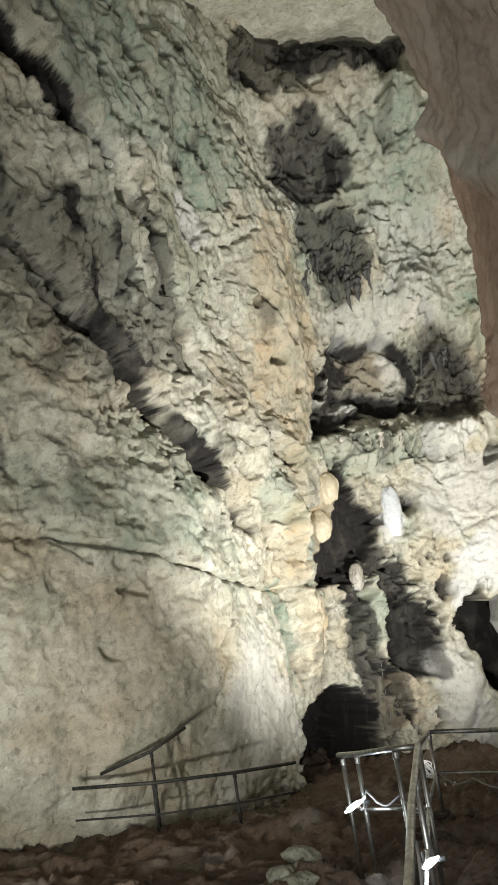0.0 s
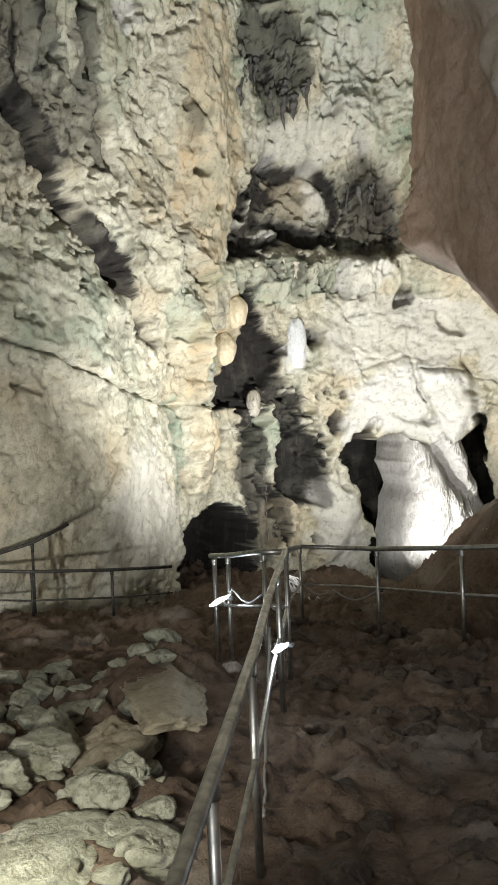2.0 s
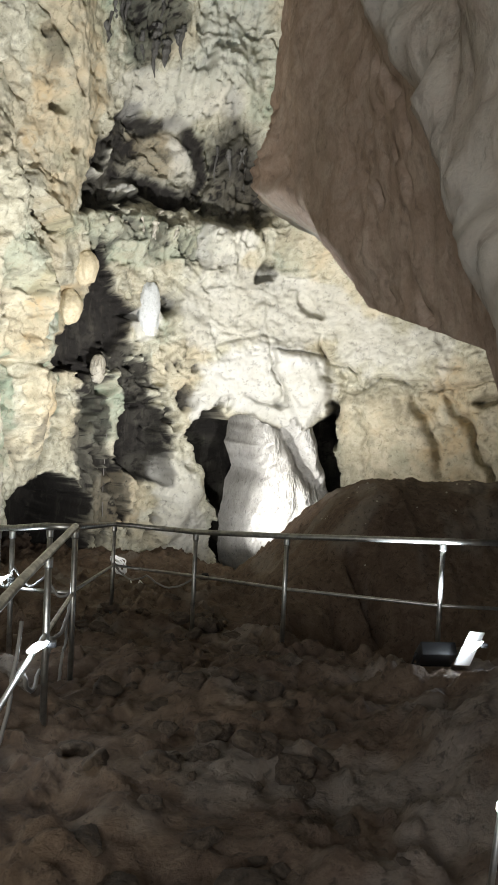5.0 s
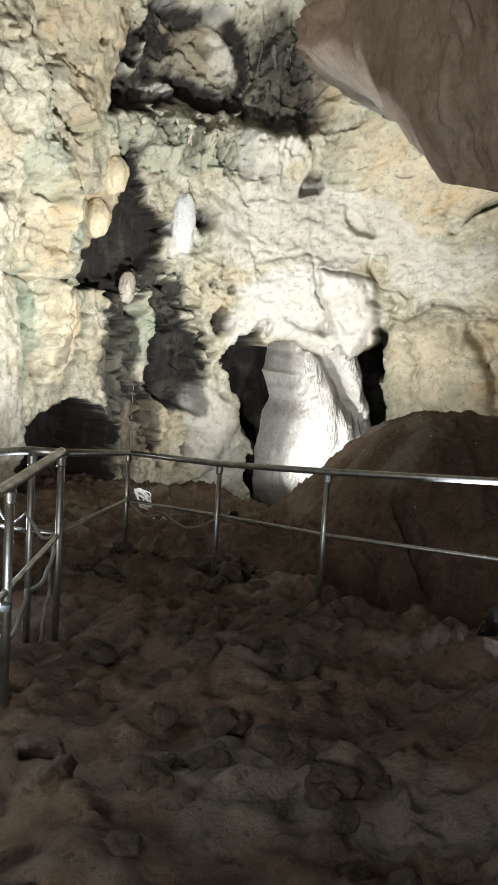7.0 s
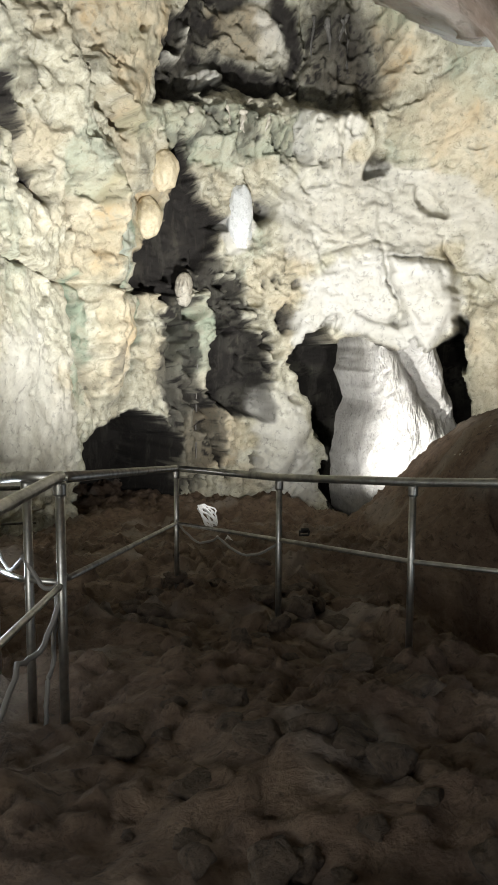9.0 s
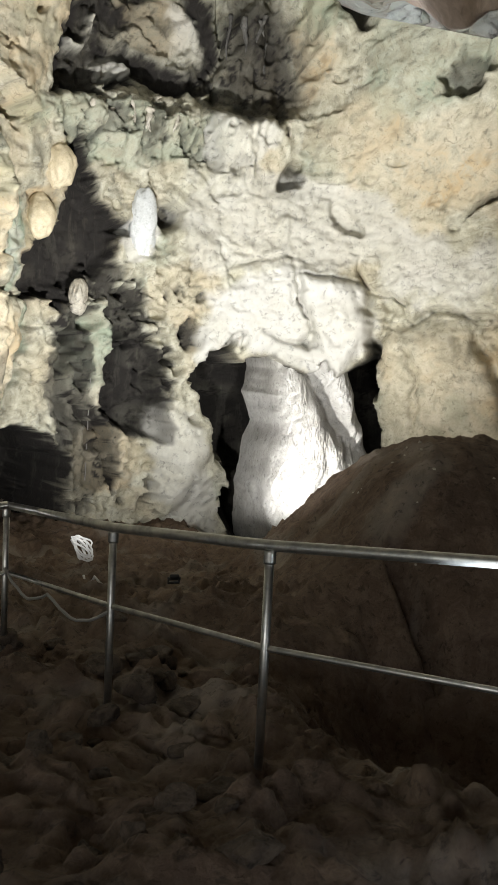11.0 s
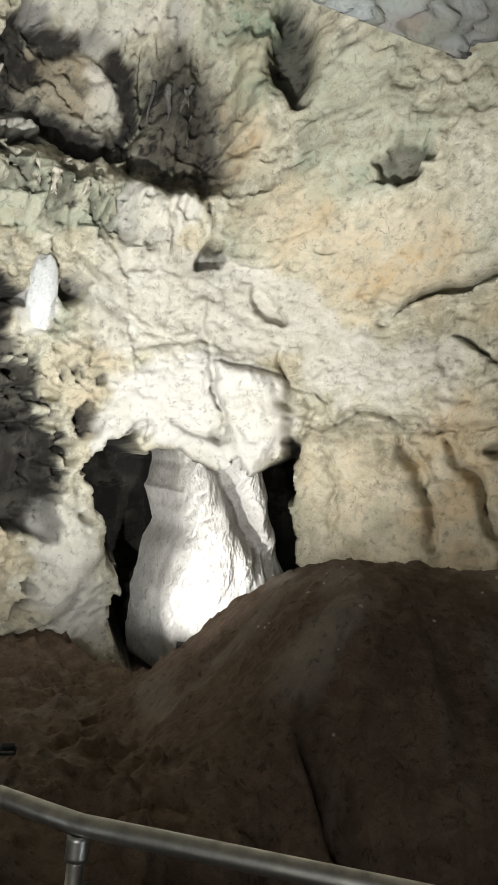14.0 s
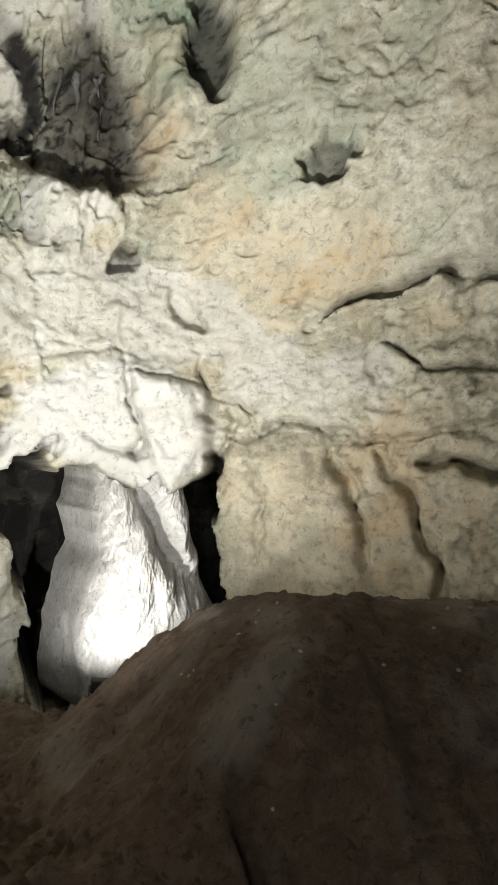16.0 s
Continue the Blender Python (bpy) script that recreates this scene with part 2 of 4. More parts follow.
def plain(x, z, rx, rz, amount, turn=0.0):
    calm[...] *= 1 - amount * oval(x, z, rx, rz, turn, 3)


def region(corners, soft=0.1, wobble=0.5, grow=0.0):
    """How far inside an outline of (x, z) corners the face lies, 0 to 1, with a ragged edge."""
    c = [(arc_at(x), z) for x, z in corners]
    best, inside = np.full(gu.shape, 1e9), np.zeros(gu.shape, dtype=bool)
    for (u0, z0), (u1, z1) in zip(c, c[1:] + c[:1]):
        du, dz = u1 - u0, z1 - z0
        t = np.clip(((su - u0) * du + (sz - z0) * dz) / (du * du + dz * dz), 0, 1)
        best = np.minimum(best, np.hypot(su - u0 - t * du, sz - z0 - t * dz))
        if abs(dz) > 1e-6:
            inside ^= ((z0 > sz) != (z1 > sz)) & (su < du * (sz - z0) / dz + u0)
    return smooth(np.where(inside, best, -best) + wobble * ragged + grow, -soft, soft)


def carve(corners, depth, soft=0.12, rest=0.7):
    k = region(corners, soft, 0.45)
    out[...] -= depth * k
    calm[...] *= 1 - rest * k


def patch_of(channel, corners, amount, soft=0.2, wobble=1.0, grow=0.0):
    stain_shading[..., channel] = np.maximum(stain_shading[..., channel], amount * region(corners, soft, wobble, grow))


def crack(points, w, depth):
    """A broken line of clefts."""
    for (x0, z0), (x1, z1) in zip(points, points[1:]):
        cleft(x0, z0, x1, z1, w, depth)


# west shoulder: great smooth block under a long diagonal cleft
bulge(-2.6, 1.2, 3.0, 2.2, 0.5, 6, 3)
plain(-2.2, 0.6, 3.4, 2.2, 0.7)
crack([(-2.9, 6.9), (-1.9, 6.1), (-1.15, 4.65), (-0.56, 3.66), (-0.3, 2.9)], 0.26, 0.75)
crack([(-2.75, 10.4), (-2.2, 9.8), (-1.6, 8.88), (-1.3, 8.2)], 0.2, 0.6)
crack([(-1.3, 8.2), (-0.95, 7.0), (-0.75, 5.6)], 0.14, 0.6)
cleft(-3.4, 8.0, -2.4, 7.0, 0.3, 0.7)
crack([(-3.6, 2.9), (-1.61, 2.21), (-0.96, 1.9), (-0.09, 1.6), (1.34, 1.57)], 0.05, 0.24)
crack([(-0.96, 1.9), (-1.1, 1.2), (-1.5, -0.2)], 0.05, 0.14)
crack([(-2.6, 1.95), (-2.2, 1.85)], 0.05, 0.25)
crack([(-2.7, 1.2), (-2.45, 1.05)], 0.05, 0.2)
bulge(-0.15, 4.6, 0.4, 1.3, 0.6, 24)
bulge(0.35, 3.3, 0.3, 0.9, 0.3, 20)
PANEL = [(-1.0, 1.15), (-0.44, 0.9), (-0.1, -0.3), (0.02, -1.5), (-1.45, -1.6), (-1.4, -0.3)]
out += 0.08 * region(PANEL, 0.3, 0.5)
calm *= 1 - 0.55 * region(PANEL, 0.3, 0.3)
# tall ochre pillar
bulge(0.75, 7.0, 0.9, 2.2, 0.9, 6)
plain(0.75, 6.8, 1.0, 2.2, 0.65)
for hx0, hz0, hr in ((0.74, 7.99, 0.10), (0.80, 6.79, 0.14), (0.50, 6.25, 0.11), (0.92, 5.73, 0.10), (0.3, 7.3, 0.07)):
    bulge(hx0, hz0, hr * 1.2, hr, -0.45, 0, 4)
crack([(0.2, 7.6), (0.55, 7.2), (0.62, 6.9)], 0.05, 0.15)
crack([(-0.1, 8.3), (0.45, 8.75)], 0.05, 0.16)
shelf(0.25, 4.75, 0.95, 4.25, 0.4, 0.4)
crack([(0.3, 4.5), (0.6, 4.28), (0.92, 4.15)], 0.07, 0.6)
# flowstone column with stains
bulge(0.42, 2.6, 0.22, 0.9, 0.45, 4, 3)
bulge(0.55, 0.7, 0.34, 0.85, 0.6, 0, 3)
bulge(0.62, 0.45, 0.12, 0.28, -0.25, 0, 3)
crack([(0.03, 1.75), (0.06, 0.7), (0.35, -0.3)], 0.11, 0.4)
crack([(1.08, 1.5), (1.0, 0.2), (0.85, -0.4)], 0.10, 0.45)
crack([(0.1, 3.3), (0.05, 2.3)], 0.09, 0.3)
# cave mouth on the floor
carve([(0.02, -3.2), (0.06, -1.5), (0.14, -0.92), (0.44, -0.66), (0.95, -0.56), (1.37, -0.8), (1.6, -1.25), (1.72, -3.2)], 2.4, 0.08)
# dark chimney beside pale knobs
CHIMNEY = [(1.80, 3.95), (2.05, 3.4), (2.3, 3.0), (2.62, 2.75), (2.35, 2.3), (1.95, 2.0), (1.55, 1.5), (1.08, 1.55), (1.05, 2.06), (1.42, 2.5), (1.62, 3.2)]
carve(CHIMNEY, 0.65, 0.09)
bulge(3.3, 3.05, 0.17, 0.2, -0.6, 0, 4)
crack([(2.6, 3.25), (3.1, 3.35), (3.5, 3.15)], 0.05, 0.2)
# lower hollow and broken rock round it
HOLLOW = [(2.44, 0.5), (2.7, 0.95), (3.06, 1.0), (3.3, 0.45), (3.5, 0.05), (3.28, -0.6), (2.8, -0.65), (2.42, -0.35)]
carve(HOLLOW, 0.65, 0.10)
carve([(2.6, 1.75), (2.9, 1.6), (2.75, 1.2), (2.5, 0.9), (2.35, 1.0)], 0.6, 0.12)
for hx0, hz0, hr in ((3.2, 1.1, 0.12), (3.42, 0.75, 0.1), (3.5, 1.25, 0.09), (3.1, 1.5, 0.1), (3.6, 0.5, 0.08), (2.05, 1.2, 0.12), (1.7, 1.0, 0.12), (3.9, -0.3, 0.07)):
    bulge(hx0, hz0, hr, hr * 0.8, -0.5, 20, 4)
crack([(1.75, 1.3), (1.7, 0.2), (1.85, -0.8)], 0.10, 0.5)
crack([(2.1, 0.2), (2.05, -0.9)], 0.08, 0.4)
crack([(2.3, -0.5), (2.4, -1.4)], 0.09, 0.4)
bulge(3.6, -0.8, 0.45, 0.9, 0.5, 0, 3)
plain(3.6, -0.8, 0.5, 0.9, 0.6)
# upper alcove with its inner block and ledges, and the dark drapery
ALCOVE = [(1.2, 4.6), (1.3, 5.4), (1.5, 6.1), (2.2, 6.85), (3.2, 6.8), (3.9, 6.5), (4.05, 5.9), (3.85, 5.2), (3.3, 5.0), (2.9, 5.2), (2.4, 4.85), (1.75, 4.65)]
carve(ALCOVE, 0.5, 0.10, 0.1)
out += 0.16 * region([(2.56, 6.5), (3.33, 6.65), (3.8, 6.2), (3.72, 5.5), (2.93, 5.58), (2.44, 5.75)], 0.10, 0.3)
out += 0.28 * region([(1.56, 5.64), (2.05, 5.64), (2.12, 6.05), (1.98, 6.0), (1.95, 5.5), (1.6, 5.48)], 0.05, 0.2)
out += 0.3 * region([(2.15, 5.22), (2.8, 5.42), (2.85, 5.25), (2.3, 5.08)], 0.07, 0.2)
bulge(2.6, 4.45, 1.3, 0.4, 0.35, 4, 3)
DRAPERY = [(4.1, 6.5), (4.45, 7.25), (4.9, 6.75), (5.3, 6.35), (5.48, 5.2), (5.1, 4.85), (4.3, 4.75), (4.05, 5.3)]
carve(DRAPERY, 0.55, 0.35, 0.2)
bulge(4.6, 6.3, 0.22, 0.5, 0.5, 0, 3)
bulge(4.45, 4.5, 0.55, 0.35, 0.4, 0, 3)
crack([(3.95, 6.7), (4.15, 6.0), (4.0, 5.0)], 0.09, 0.5)
bulge(4.35, 7.6, 0.5, 0.6, 0.5, 0, 3)
bulge(2.3, 8.6, 0.6, 0.8, -0.25, 10, 4)
bulge(2.15, 10.3, 0.55, 0.7, -0.35, 0, 4)
bulge(4.22, 11.3, 0.4, 0.4, 0.6, 0, 4)
cleft(1.08, 12.3, 1.4, 11.7, 0.14, 0.7)
cleft(1.4, 12.7, 4.3, 12.5, 0.16, 0.8)
# fractured pale brow over the lit passage
BROW = [(4.15, 1.95), (3.95, 1.3), (3.92, 0.7), (4.5, 1.0), (5.2, 0.6), (5.9, 0.45), (6.45, 0.4), (6.85, 1.0), (6.65, 2.1), (5.69, 2.32), (4.9, 2.35)]
LOBE = [(5.78, 2.25), (6.6, 2.1), (6.75, 1.3), (6.46, 0.45), (6.15, 0.7), (5.9, 1.3)]
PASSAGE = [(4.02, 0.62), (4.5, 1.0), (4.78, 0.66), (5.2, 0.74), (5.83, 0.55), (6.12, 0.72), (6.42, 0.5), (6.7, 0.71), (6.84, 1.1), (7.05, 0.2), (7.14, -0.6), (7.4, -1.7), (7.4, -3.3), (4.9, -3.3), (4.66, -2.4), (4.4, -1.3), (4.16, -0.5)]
brow = region(BROW, 0.3, 0.4)
out += 0.16 * brow + 0.25 * region(LOBE, 0.16, 0.2)
calm *= 1 - 0.72 * brow
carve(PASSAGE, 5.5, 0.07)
crack([(4.2, 2.35), (4.9, 2.5), (5.56, 2.55), (5.72, 2.3), (6.62, 2.14), (6.83, 1.99), (7.11, 1.98)], 0.04, 0.15)
crack([(5.66, 2.3), (5.70, 1.75), (5.85, 1.25), (5.75, 0.95)], 0.06, 0.3)
crack([(6.5, 2.6), (6.6, 2.15)], 0.05, 0.3)
crack([(5.0, 1.25), (5.4, 1.05), (5.9, 1.0)], 0.05, 0.25)
crack([(4.3, 1.0), (4.62, 1.2), (4.75, 0.9)], 0.05, 0.25)
carve([(5.2, 3.62), (5.38, 4.13), (5.66, 4.12), (5.66, 3.72)], 0.5, 0.07)
carve([(6.15, 3.42), (6.4, 3.35), (6.58, 3.04), (6.3, 3.12)], 0.3, 0.06)
# east shoulder: smooth cream face over a brown dome, bedding, a hole
carve([(7.38, 5.0), (7.33, 5.2), (7.46, 5.55), (7.66, 5.62), (7.84, 5.3), (7.6, 5.1)], 0.45, 0.06)
carve([(5.75, 7.8), (6.1, 7.34), (6.26, 6.87), (6.28, 6.18), (6.08, 6.1), (5.88, 6.86)], 0.5, 0.10)
bulge(5.55, 6.6, 0.3, 0.9, 0.4, 0, 3)
shelf(7.7, 3.15, 9.9, 4.0, 0.3, 1.1)
crack([(7.79, 3.18), (8.33, 3.52), (8.6, 3.74)], 0.05, 0.4)
crack([(8.5, 3.7), (9.21, 3.94), (10.3, 3.97)], 0.10, 0.7)
crack([(8.81, 3.1), (9.12, 2.83), (10.3, 2.6)], 0.05, 0.35)
STEP = [(6.62, 2.14), (6.83, 1.99), (7.11, 1.98), (7.54, 1.5), (7.82, 1.76), (8.25, 1.65), (8.85, 1.56), (9.28, 1.65), (10.3, 2.1)]
out -= 0.32 * region(STEP + [(11.5, 2.0), (11.5, -3.3), (7.2, -3.3), (6.95, 0.6)], 0.08, 0.15)
crack(STEP[2:], 0.06, 0.3)
DOME = [(7.05, 0.9), (7.42, 1.24), (7.99, 1.44), (8.42, 1.29), (8.74, 0.58), (8.8, -1.2), (7.2, -1.2)]
out += 0.4 * region(DOME, 0.35, 0.2)
calm *= 1 - 0.75 * region(DOME, 0.3, 0.2)
crack([(7.42, 1.1), (7.6, 0.5), (7.62, -0.4)], 0.06, 0.14)
crack([(8.42, 1.4), (8.74, 0.58), (8.82, -0.4)], 0.09, 0.35)
crack([(8.92, 1.44), (9.38, 0.44), (9.66, -0.07), (9.71, -0.8)], 0.09, 0.4)
crack([(9.3, 1.3), (9.67, 1.34), (10.3, 1.1)], 0.10, 0.6)
crack([(6.95, 1.9), (7.1, 1.4), (6.95, 1.0)], 0.06, 0.2)
plain(8.2, 4.8, 2.4, 2.2, 0.65)
plain(7.9, 2.5, 1.6, 0.7, 0.65)
plain(9.3, 0.6, 1.2, 1.2, 0.6)
plain(5.4, 3.2, 1.8, 0.7, 0.5)
# broken, pitted rock round the lower hollow and under the alcove
BROKEN = [(1.55, 1.7), (2.6, 2.3), (3.7, 1.9), (3.85, 0.6), (3.4, -0.7), (3.0, -1.9), (1.6, -2.2)]
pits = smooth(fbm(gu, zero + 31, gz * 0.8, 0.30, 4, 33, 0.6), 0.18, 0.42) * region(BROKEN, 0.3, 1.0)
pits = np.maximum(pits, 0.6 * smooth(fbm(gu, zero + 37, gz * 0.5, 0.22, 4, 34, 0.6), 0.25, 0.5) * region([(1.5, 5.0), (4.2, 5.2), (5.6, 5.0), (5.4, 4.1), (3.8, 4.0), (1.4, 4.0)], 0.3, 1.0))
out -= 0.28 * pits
# relief: broad swells, broken blocks, pitted grain
near, second, value = worley(gu + 0.3 * w1, zero, gz + 0.3 * w2, 0.75, 81)
near2, second2, value2 = worley(gu * 0.8 + 0.12 * w3, zero + 3, gz + 0.12 * w4, 0.22, 85)
crags = ridged(gu + 0.2 * w1, zero, gz * 0.95 + 0.2 * w2, 0.95, 5, 31, 0.56)
relief = 0.20 * fbm(gu, zero, gz * 0.8, 2.3, 3, 21)
relief = relief + calm * (0.06 * value + 0.075 * crags)
relief = relief + (0.2 + 0.8 * calm) * (0.036 * value2 * smooth(second2 - near2, 0, 0.16) + 0.028 * fbm(gu, zero, gz, 0.16, 3, 43, 0.6))
holes = smooth(fbm(gu, zero, gz * 1.2, 0.36, 3, 47), 0.5, 0.66)
relief = relief - 0.13 * calm * holes
# dripping flutes on the steep flowstone
flutes = ridged(gu, zero, gz * 0.16, 0.17, 2, 91)
for fx0, fz0, frx, frz in ((4.6, 5.7, 0.8, 1.5), (2.5, 4.4, 1.2, 0.5), (3.4, 8.3, 1.2, 1.0), (2.2, 8.6, 0.7, 1.0), (-1.8, 8.2, 1.2, 1.4), (0.5, 2.0, 0.6, 1.0), (2.0, -0.6, 0.5, 0.9)):
    relief = relief + 0.09 * flutes * oval(fx0, fz0, frx, frz, 0, 3)

# mineral colours; the dark channel also paints shade into the recesses
for spec in ((OCHRE, 0.8, 6.9, 0.9, 2.0, 0.7), (OCHRE, 0.4, 2.7, 0.24, 0.8, 0.7), (OCHRE, 1.52, 3.6, 0.3, 0.45, 0.6), (OCHRE, 1.24, 2.6, 0.22, 0.7, 0.9),
             (OCHRE, 0.55, 0.7, 0.3, 0.7, 0.45), (OCHRE, 6.3, 4.5, 0.45, 0.6, 0.4), (OCHRE, 3.6, 1.9, 0.5, 0.4, 0.4), (OCHRE, 5.5, 6.4, 0.3, 1.0, 0.7),
             (OCHRE, 9.3, 0.5, 1.0, 1.4, 0.4), (OCHRE, -2.2, 1.0, 1.8, 0.8, 0.15), (OCHRE, 7.9, 4.2, 1.0, 0.5, 0.35), (OCHRE, 2.4, -1.1, 0.5, 0.5, 0.6), (OCHRE, 3.0, 6.2, 0.5, 0.4, 0.5)):
    tint(*spec)
patch_of(OCHRE, [(7.15, 3.38), (7.5, 3.42), (8.0, 3.9), (8.5, 4.28), (8.0, 4.15), (7.5, 3.7)], 1.0, 0.06, 0.3)
# brown of the dome painted in for the weaker light there
patch_of(OCHRE, DOME, 0.35, 0.3)
for spec in ((GREEN, -1.9, 3.4, 1.6, 0.9, 0.35), (GREEN, 0.8, 2.3, 0.22, 0.6, 1.0), (GREEN, 0.12, 0.7, 0.18, 0.9, 0.9), (GREEN, 0.98, 0.7, 0.15, 0.7, 0.8), (GREEN, 2.4, 4.3, 1.3, 0.45, 0.55),
             (GREEN, 2.1, 0.7, 0.5, 0.5, 0.5), (GREEN, -1.3, 10.4, 1.3, 0.9, 0.8), (GREEN, -0.2, 10.2, 0.9, 1.3, 0.7), (GREEN, 7.0, 6.0, 0.8, 1.0, 0.4),
             (GREEN, 3.8, 10.0, 1.2, 1.2, 0.6), (GREEN, -0.7, 7.9, 0.5, 1.0, 0.5), (GREEN, 0.2, 3.4, 0.4, 0.5, 0.5), (GREEN, 5.6, 6.8, 0.4, 0.8, 0.6), (GREEN, 2.3, 8.8, 0.8, 0.9, 0.6)):
    tint(*spec)
patch_of(GREEN, [(3.4, 9.2), (4.8, 9.4), (5.0, 7.8), (3.5, 7.4)], 0.45)
# dark tints: stained rock, and shade put into clefts and holes
for spec in ((SOOT_SHADE, 2.15, 10.3, 0.7, 0.8, 0.8), (SOOT_SHADE, -1.7, 5.7, 1.2, 0.36, 0.85, -48), (SOOT_SHADE, -0.75, 4.1, 1.2, 0.22, 0.85, -50), (SOOT_SHADE, -2.2, 9.7, 1.0, 0.22, 1.0, -45),
             (SOOT_SHADE, 1.8, 0.4, 0.3, 0.9, 0.75), (SOOT_SHADE, 2.1, -0.9, 0.4, 0.7, 0.65), (SOOT_SHADE, 2.55, 1.3, 0.25, 0.4, 0.8), (SOOT_SHADE, 3.0, 12.3, 1.4, 0.4, 0.8), (SOOT_SHADE, 1.6, 12.2, 0.9, 0.5, 0.7),
             (SOOT_SHADE, 5.5, 3.85, 0.18, 0.22, 0.7), (SOOT_SHADE, 7.58, 5.3, 0.24, 0.2, 0.6), (SOOT_SHADE, 3.3, 3.05, 0.15, 0.18, 0.8), (SOOT_SHADE, -1.1, 7.2, 0.3, 1.2, 0.6, 10), (SOOT_SHADE, 0.5, 0.45, 0.1, 0.3, 0.5)):
    tint(*spec)
patch_of(SOOT_SHADE, [(-3.6, 8.6), (-1.9, 8.2), (-1.1, 6.2), (-1.2, 5.2), (-2.2, 5.4), (-3.6, 6.0)], 0.55, 0.4, 1.6)
# shade of the alcove painted in; the carving is too shallow for it
patch_of(SOOT_SHADE, ALCOVE, 0.9, 0.06, 0.45, 0.05)
# painted shade eased off the lit inner block and the ledges
stain_shading[..., SOOT_SHADE] *= 1 - 0.6 * region([(2.56, 6.5), (3.33, 6.65), (3.8, 6.2), (3.72, 5.5), (2.93, 5.58), (2.44, 5.75)], 0.12, 0.8)
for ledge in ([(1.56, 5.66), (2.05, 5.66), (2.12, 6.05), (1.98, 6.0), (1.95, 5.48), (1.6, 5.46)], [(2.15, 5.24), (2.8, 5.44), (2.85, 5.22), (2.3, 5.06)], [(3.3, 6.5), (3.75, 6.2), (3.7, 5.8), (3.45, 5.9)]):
    stain_shading[..., SOOT_SHADE] *= 1 - 0.9 * region(ledge, 0.06, 0.4)
    patch_of(CHALK_LIGHT, ledge, 0.6, 0.08, 0.5)
patch_of(SOOT_SHADE, [(2.3, 5.35), (3.8, 5.5), (3.9, 5.0), (2.8, 4.75), (2.2, 4.9)], 0.5, 0.12, 1.6)
patch_of(SOOT_SHADE, DRAPERY, 0.8, 0.25, 0.6)
patch_of(SOOT_SHADE, [(1.58, 8.6), (1.81, 9.5), (2.86, 9.7), (3.36, 9.15), (3.2, 8.4), (2.68, 7.7), (1.81, 7.9)], 0.72, 0.2, 0.9)
# chimney and hollow: flat shade painted over the shallow recesses
patch_of(SOOT_SHADE, CHIMNEY, 0.93, 0.05, 0.45, 0.07)
patch_of(SOOT_SHADE, HOLLOW, 0.92, 0.05, 0.45, 0.08)
# black of the cave mouth: its inner shade painted on
patch_of(SOOT_SHADE, [(0.0, -3.2), (0.06, -1.5), (0.14, -0.92), (0.44, -0.66), (0.95, -0.56), (1.37, -0.8), (1.6, -1.25), (1.72, -3.2)], 1.0, 0.04, 0.45, 0.10)
# shade painted into the east recess and the pits
patch_of(SOOT_SHADE, [(5.8, 7.8), (6.1, 7.34), (6.26, 6.87), (6.28, 6.18), (6.08, 6.1), (5.88, 6.86)], 0.75, 0.08, 0.4)
stain_shading[..., SOOT_SHADE] = np.maximum(stain_shading[..., SOOT_SHADE], 0.85 * pits)
# unlit depth of the passage painted onto its walls
patch_of(SOOT_SHADE, PASSAGE, 0.9, 0.05, 0.1)
# pale brow: chalky rock plus the white lamp light painted over it
patch_of(CHALK_LIGHT, BROW, 0.95, 0.1, 0.5)
patch_of(CHALK_LIGHT, PANEL, 0.5, 0.25)
patch_of(CHALK_LIGHT, [(6.9, 3.3), (7.6, 3.0), (8.8, 2.9), (8.9, 1.75), (7.6, 1.85), (6.9, 2.2)], 0.6, 0.2)
patch_of(CHALK_LIGHT, [(3.4, 9.2), (4.8, 9.4), (5.0, 7.8), (3.5, 7.4)], 0.4, 0.3)
for spec in ((CHALK_LIGHT, 5.3, 3.1, 1.9, 0.7, 0.55), (CHALK_LIGHT, 2.87, 2.8, 0.24, 0.5, 0.85), (CHALK_LIGHT, 0.85, 2.2, 0.14, 0.35, 0.35),
             (CHALK_LIGHT, 3.6, -0.9, 0.4, 0.8, 0.6), (CHALK_LIGHT, -0.5, 8.5, 0.35, 0.4, 0.8), (CHALK_LIGHT, 3.2, 7.2, 1.2, 0.3, 0.4), (CHALK_LIGHT, 4.45, 4.4, 0.5, 0.35, 0.6), (CHALK_LIGHT, 3.95, -1.9, 0.4, 0.5, 0.7)):
    tint(*spec)
stain_shading[..., CHALK_LIGHT] *= 1 - region(PASSAGE, 0.05, 0.1)
patch = fbm(gu, zero + 20, gz, 0.9, 4, 95)
stain_shading[..., GREEN] += 0.4 * smooth(patch, 0.25, 0.9) * (1 - stain_shading[..., CHALK_LIGHT])
stain_shading[..., OCHRE] += 0.4 * smooth(-patch, 0.2, 0.9) * (1 - stain_shading[..., CHALK_LIGHT])
streak = fbm(gu, zero + 40, gz * 0.25, 0.35, 4, 97)
stain_shading[..., SOOT_SHADE] += 0.45 * smooth(streak + 0.4 * patch, 0.45, 1.1) * smooth(gz, 1.5, 4.5) * (1 - stain_shading[..., CHALK_LIGHT]) * (1 - smooth(bx, 5.0, 6.0))
stain_shading[..., SOOT_SHADE] += 0.3 * smooth(fbm(gu, zero + 60, gz, 0.13, 4, 98, 0.65), 0.42, 0.8) * (0.35 + 0.65 * calm)
mottle = vnoise(gu * 3, zero, gz * 3, 5)[..., None]
